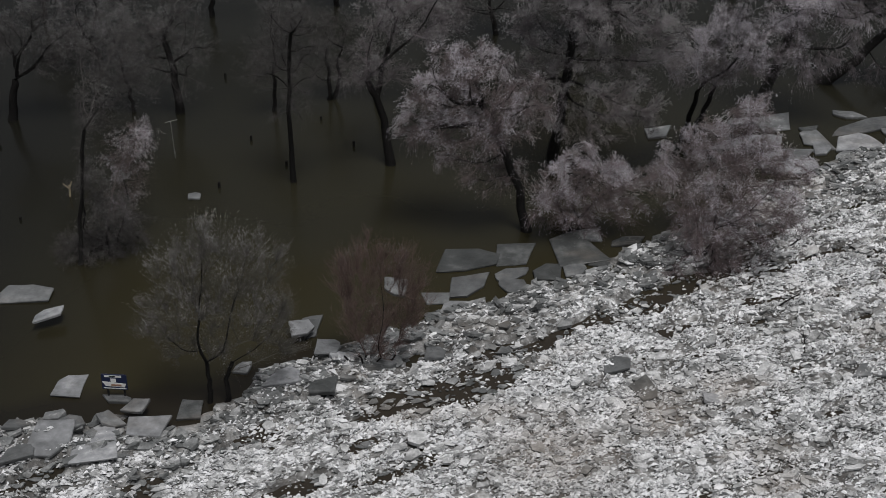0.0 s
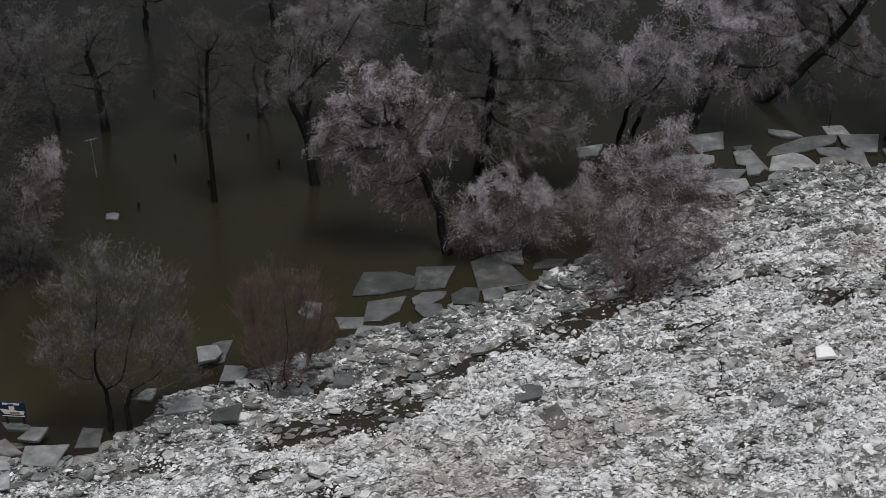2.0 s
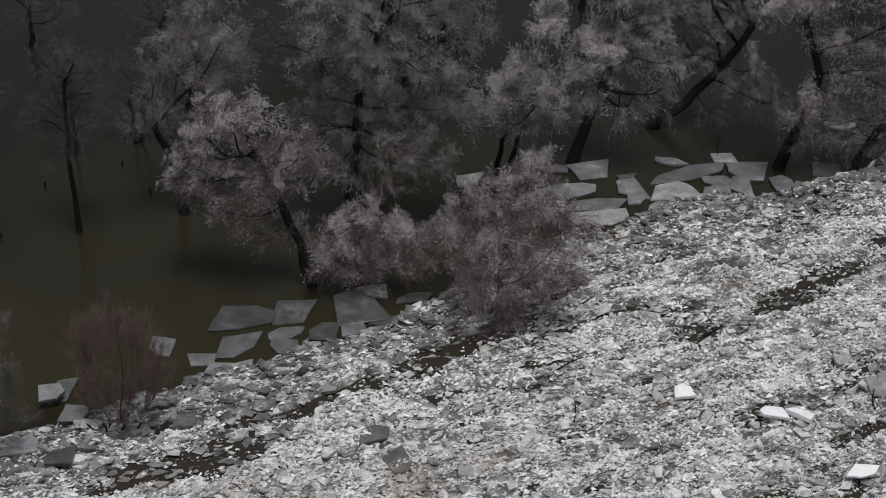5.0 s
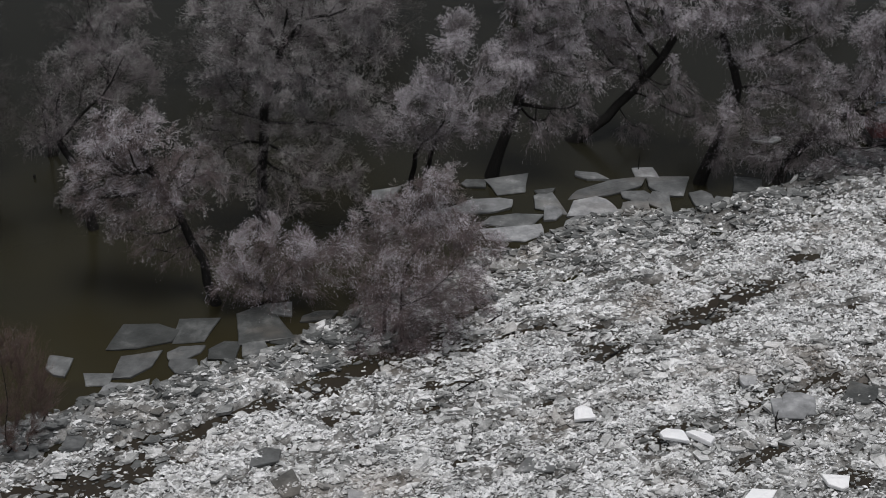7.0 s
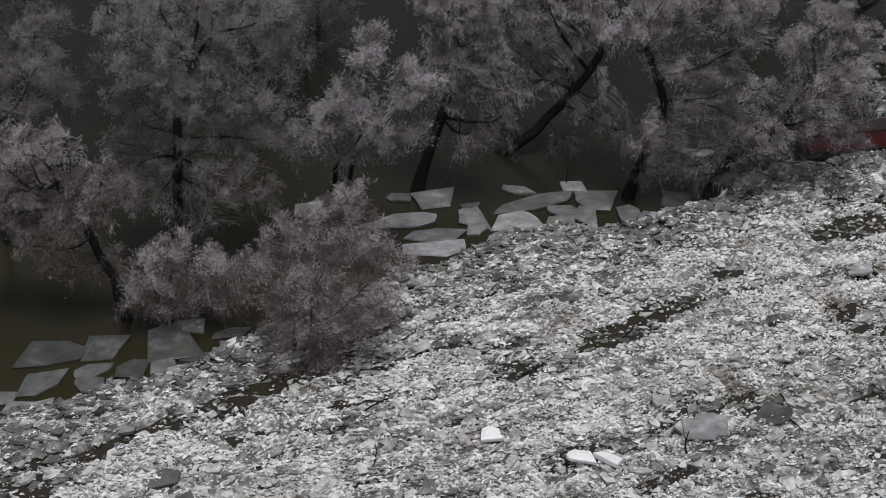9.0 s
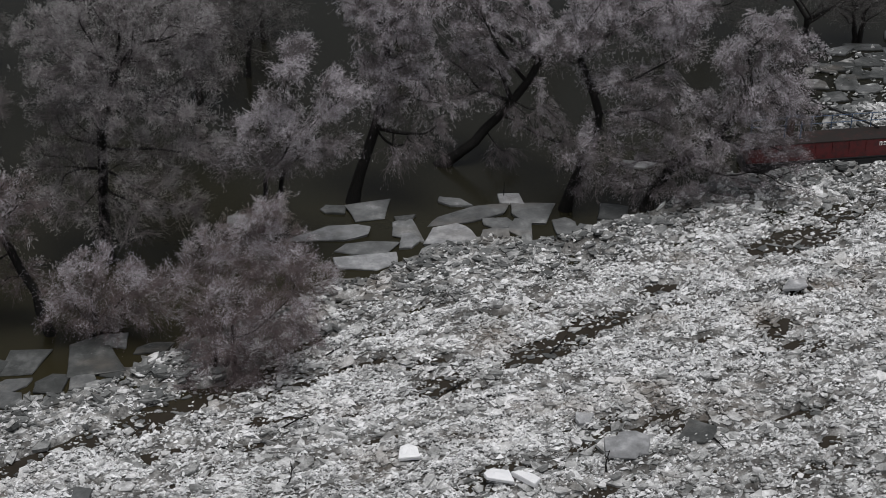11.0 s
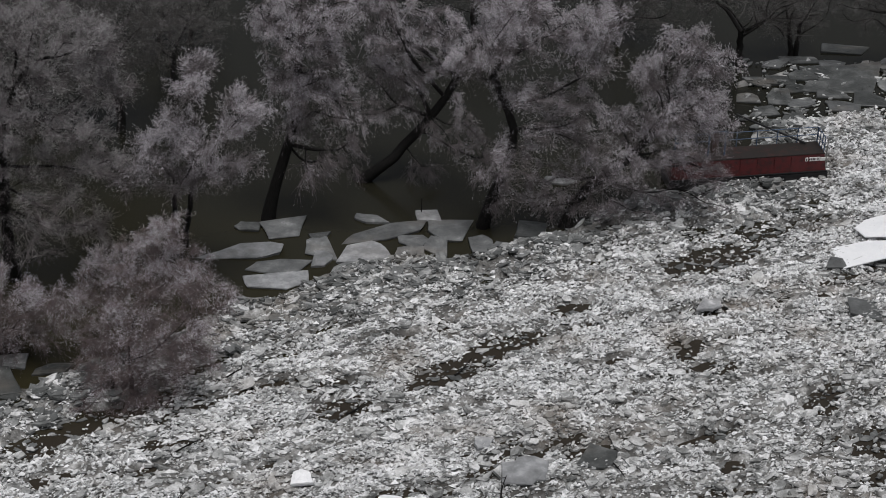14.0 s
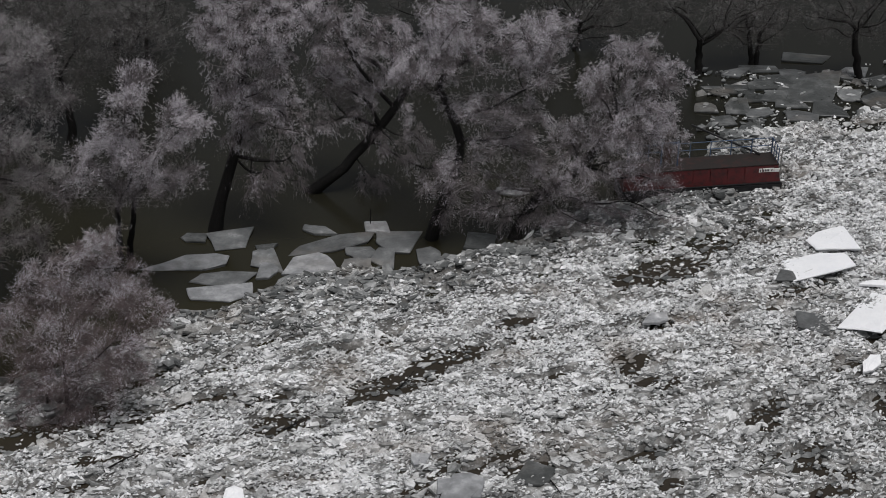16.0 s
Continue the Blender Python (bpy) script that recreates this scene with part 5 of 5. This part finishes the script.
# ---- the moored pontoon ----
def pontoon():
    """A landing pontoon: a black float, red sides, a rusty deck, blue rails, a brown post and a name plate."""
    L, W = 9.6, 1.6
    thing = new("pontoon")
    thing.matrix_world = pose(52.2, 96.1, -0.22, 0, 0, 9)
    tagged(thing, "red steel landing pontoon with blue rails held in the ice", "pontoon")
    part("float", box_bm(-L, -0.10, -0.35, 0.12, W + 0.1, 0.86, 0.06), tar_mat, thing, "black tarred float")
    hull = bmesh.new()
    lo, hi = [], []
    for px, py in ((-L + 0.1, 0.0), (0, 0.0), (0, W), (-L + 0.1, W)):
        lo.append(hull.verts.new((px, py, 0.86)))
        hi.append(hull.verts.new((px - (0.18 if px == 0 else 0), py + (0.12 if py == 0 else -0.05), 1.98)))
    for i in range(4):
        j = (i + 1) % 4
        hull.faces.new((lo[i], lo[j], hi[j], hi[i]))
    hull.faces.new(hi)
    hull.faces.new(lo[::-1])
    bmesh.ops.bevel(hull, geom=hull.edges[:], offset=0.02, segments=2, affect="EDGES")
    side = part("hull", hull, red_mat, thing, "faded red painted steel hull")
    for k in range(1, 9):
        px = -L + 0.1 + k * (L - 0.2) / 9
        part("plate_seam", box_bm(px - 0.02, 0.03, 0.95, px + 0.02, 0.09, 1.9, 0.004), red_mat, side)
    part("deck", box_bm(-L + 0.1, 0.10, 1.98, -0.16, W - 0.04, 2.04, 0.015), deck_mat, thing, "dark rusty steel deck")
    part("rubbing_strake", box_bm(-L, -0.08, 0.84, 0.06, 0.02, 0.92, 0.02), tar_mat, thing)
    plate = part("name_plate", box_bm(-1.35, 0.065, 1.56, -0.45, 0.105, 1.80, 0.005), white_mat, thing, "white plate with black marks")
    for k in range(8):
        if k not in (1, 6):
            part("mark", box_bm(-1.30 + k * 0.1, 0.056, 1.61, -1.24 + k * 0.1, 0.066, 1.75, 0), black_mat, plate)
    part("blank_plate", box_bm(-0.42, 0.06, 1.54, -0.1, 0.10, 1.76, 0.005), white_mat, thing)
    for k in range(8):
        px = -0.22 - k * 1.25
        part("rail_post", bar_bm((px, W - 0.12, 2.06), (px, W - 0.12, 3.06), 0.03), blue_mat, thing)
    for z in (2.55, 3.04):
        part("rail", bar_bm((-0.22, W - 0.12, z), (-8.97, W - 0.12, z), 0.024), blue_mat, thing)
        part("end_rail", bar_bm((-0.22, 0.2, z), (-0.22, W - 0.12, z), 0.024), blue_mat, thing)
    for py in (0.2, 0.6, 1.0, 1.4):
        part("rail_post", bar_bm((-0.22, py, 2.06), (-0.22, py, 3.06), 0.03), blue_mat, thing)
    part("mooring_pole", bar_bm((0.02, 0.3, 0.4), (0.02, 0.3, 2.9), 0.035), zinc_mat, thing, "pale grey upright pole")
    part("gangway_beam", bar_bm((-1.0, 1.2, 2.15), (-4.3, 4.6, 2.5), 0.07), tar_mat, thing, "dark beam leading off the deck")
    part("bollard_post", box_bm(-6.9, 0.9, 2.06, -6.5, 1.3, 3.4, 0.03), brown_mat, thing, "brown steel post")
    for px in (-7.2, -6.2):
        part("frame_post", bar_bm((px, 0.6, 2.06), (px, 0.6, 3.7), 0.045), blue_mat, thing, "blue steel frame post")
    part("frame_bar", bar_bm((-7.2, 0.6, 3.65), (-6.2, 0.6, 3.65), 0.04), blue_mat, thing)


pontoon()


# ---- the information board ----
def board():
    thing = new("information_board")
    thing.matrix_world = pose(-15.75, 62.3, 0, 0, 0, -4)
    tagged(thing, "navy blue board with a white boat picture in the water", "sign")
    for px in (-0.38, 0.42):
        part("leg", box_bm(px - 0.045, 0.0, -0.6, px + 0.045, 0.09, 1.5, 0.01), black_mat, thing)
    panel = part("panel", box_bm(-0.62, -0.05, 0.62, 0.62, 0.0, 1.52, 0.012), navy_mat, thing, "navy blue panel")
    part("title_strip", box_bm(-0.46, -0.058, 1.36, 0.36, -0.05, 1.47, 0), white_mat, panel)
    part("text_bar", box_bm(-0.22, -0.064, 1.385, 0.08, -0.058, 1.445, 0), black_mat, panel)
    part("cabin_shape", box_bm(-0.17, -0.058, 1.06, 0.09, -0.05, 1.28, 0), white_mat, panel)
    bm = bmesh.new()
    pts = [(-0.60, 1.10), (0.56, 1.00), (0.50, 0.78), (-0.44, 0.82)]
    a = [bm.verts.new((px, -0.059, pz)) for px, pz in pts]
    c = [bm.verts.new((px, -0.05, pz)) for px, pz in pts]
    bm.faces.new(a[::-1])
    for i in range(4):
        j = (i + 1) % 4
        bm.faces.new((a[i], a[j], c[j], c[i]))
    part("hull_shape", bm, white_mat, panel)
    part("stain", box_bm(-0.16, -0.066, 0.84, 0.34, -0.059, 0.95, 0), rust_mat, panel, "brown stain on the boat picture")
    part("lower_strip", box_bm(-0.55, -0.058, 0.68, 0.55, -0.05, 0.72, 0), white_mat, panel)


board()

# ---- posts and sticks in the water ----
pole = new("tee_pole")
pole.location = (-16.1, 85.4, 0)
tagged(pole, "thin pale pole with a crossbar standing in the flood water", "pole")
part("pole", bar_bm((0, 0, -0.6), (-0.08, 0, 2.5), 0.024, 0.02), zinc_mat, pole)
part("crossbar", bar_bm((-0.42, 0, 2.42), (0.32, 0.05, 2.6), 0.02), zinc_mat, pole)
part("collar", bar_bm((-0.01, 0, 0.28), (0, 0, 0.42), 0.045), zinc_mat, pole)


def stump(x, y, h, r=0.08):
    bm = bar_bm((0, 0, -0.5), (0.02, 0, h), r * 1.1, r)
    me = bpy.data.meshes.new("stump_post")
    bm.to_mesh(me)
    bm.free()
    me.materials.append(bark_mat)
    ob = new("stump_post", me)
    ob.location = (x, y, 0)
    tagged(ob, "short dark wooden post sticking out of the flood water", "post", "posts in the water")


for x, y, h in ((-14.3, 95.8, 0.35), (-11.8, 87.6, 0.32), (-9.4, 84.6, 0.28), (-5.5, 86.9, 0.34), (-7.7, 90.2, 0.25), (-13.1, 82.0, 0.36), (-26.9, 86.6, 0.2), (-23.9, 78.4, 0.22), (-17.0, 76.6, 0.2), (28.2, 91.6, 1.1)):
    stump(x, y, h, 0.03 if h > 1 else 0.08)

snag = new("broken_branch")
snag.location = (-21.6, 81.0, 0)
tagged(snag, "pale peeled broken branch standing out of the water", "branch")
part("stem", bar_bm((0, 0, -0.5), (0.05, 0, 0.75), 0.07, 0.05), pale_mat, snag)
part("fork", bar_bm((0.04, 0, 0.5), (-0.3, 0, 0.85), 0.045, 0.02), pale_mat, snag)
part("fork", bar_bm((0.04, 0, 0.55), (0.22, 0.05, 1.0), 0.045, 0.02), pale_mat, snag)


def driftwood(x, y, length, turn, rise, seed):
    """A dead bough lying on the ice, with side twigs."""
    r = np.random.default_rng(seed)
    a, c = np.zeros((1, 3)), np.array([[length, 0, rise]])
    p = bezier(a, (a + c) / 2 + r.normal(size=(1, 3)) * 0.12 * length, c, 6)
    p[:, :, 2] = np.maximum(p[:, :, 2], 0.0)
    pieces = [tubes(p, np.linspace(0.05, 0.015, 6)[None] * (0.7 + 0.3 * length), 6)]
    for _ in range(4):
        s, d = on_path(p, np.array([0]), np.array([r.uniform(0.3, 0.95)]))
        e = s + d * 0.35 * length * r.random() + r.normal(size=(1, 3)) * 0.12 * length
        e[:, 2] = np.abs(e[:, 2]) + 0.02
        pieces.append(tubes(bezier(s, (s + e) / 2, e, 3), np.array([[0.022, 0.016, 0.008]]), 4))
    v, f = joined(pieces)
    ob = new("drift_bough", fast_mesh("drift_bough", v, [f], bark_mat, True))
    h = max(0.0, float(height(np.array([x]), np.array([y]))[0]))
    ob.matrix_world = pose(x, y, h + 0.12, 0, 0, turn)
    tagged(ob, "dark dead bough lying across the broken ice", "bough", "drift boughs on the ice")


driftwood(14.1, 68.1, 0.90, 20, 0.1, 300)
driftwood(14.2, 68.0, 1.05, 40, 0.2, 301)
driftwood(17.9, 65.4, 1.20, 80, 0.3, 302)
driftwood(30.3, 76.2, 1.35, 50, 0.4, 303)
driftwood(25.1, 73.0, 1.50, 40, 0.1, 304)
driftwood(-2.4, 66.1, 1.65, 80, 0.2, 305)
driftwood(-14.5, 56.2, 0.90, 200, 0.3, 306)
driftwood(44.3, 93.0, 1.05, 20, 0.4, 307)
driftwood(27.7, 73.7, 1.20, 150, 0.1, 308)
driftwood(32.5, 66.8, 1.35, 80, 0.2, 309)
driftwood(37.6, 69.6, 1.50, 290, 0.3, 310)
driftwood(17.1, 69.4, 1.65, 30, 0.4, 311)
driftwood(19.0, 75.5, 0.90, 40, 0.1, 312)
driftwood(47.2, 95.6, 1.05, 150, 0.2, 313)

# ---- single ice blocks on the stretch that the walk passes nearest ----
rng = np.random.default_rng(77)
block_meshes = []
for k in range(14):
    v, q, t = slabs(rng, np.zeros((1, 3)), np.array([0.30 + 0.025 * k]), np.array([0.10 + 0.008 * k]), 4 + k % 3, 0)
    block_meshes.append(fast_mesh("ice_block", v, [q, t], block_mat))
x, y = scatter(rng, 2600, -12, 40, 56, 76, 0.9)
keep = np.flatnonzero(y < 66 + 0.28 * (x - 5))[:300]
for i in keep:
    ob = new("ice_block", block_meshes[rng.integers(0, 14)])
    z = max(0.0, float(height(x[i : i + 1], y[i : i + 1])[0])) + rng.uniform(0.08, 0.2)
    ob.matrix_world = pose(x[i], y[i], z, rng.normal() * 14, rng.normal() * 14, rng.uniform(0, 360))
    ob.parent = ice_field
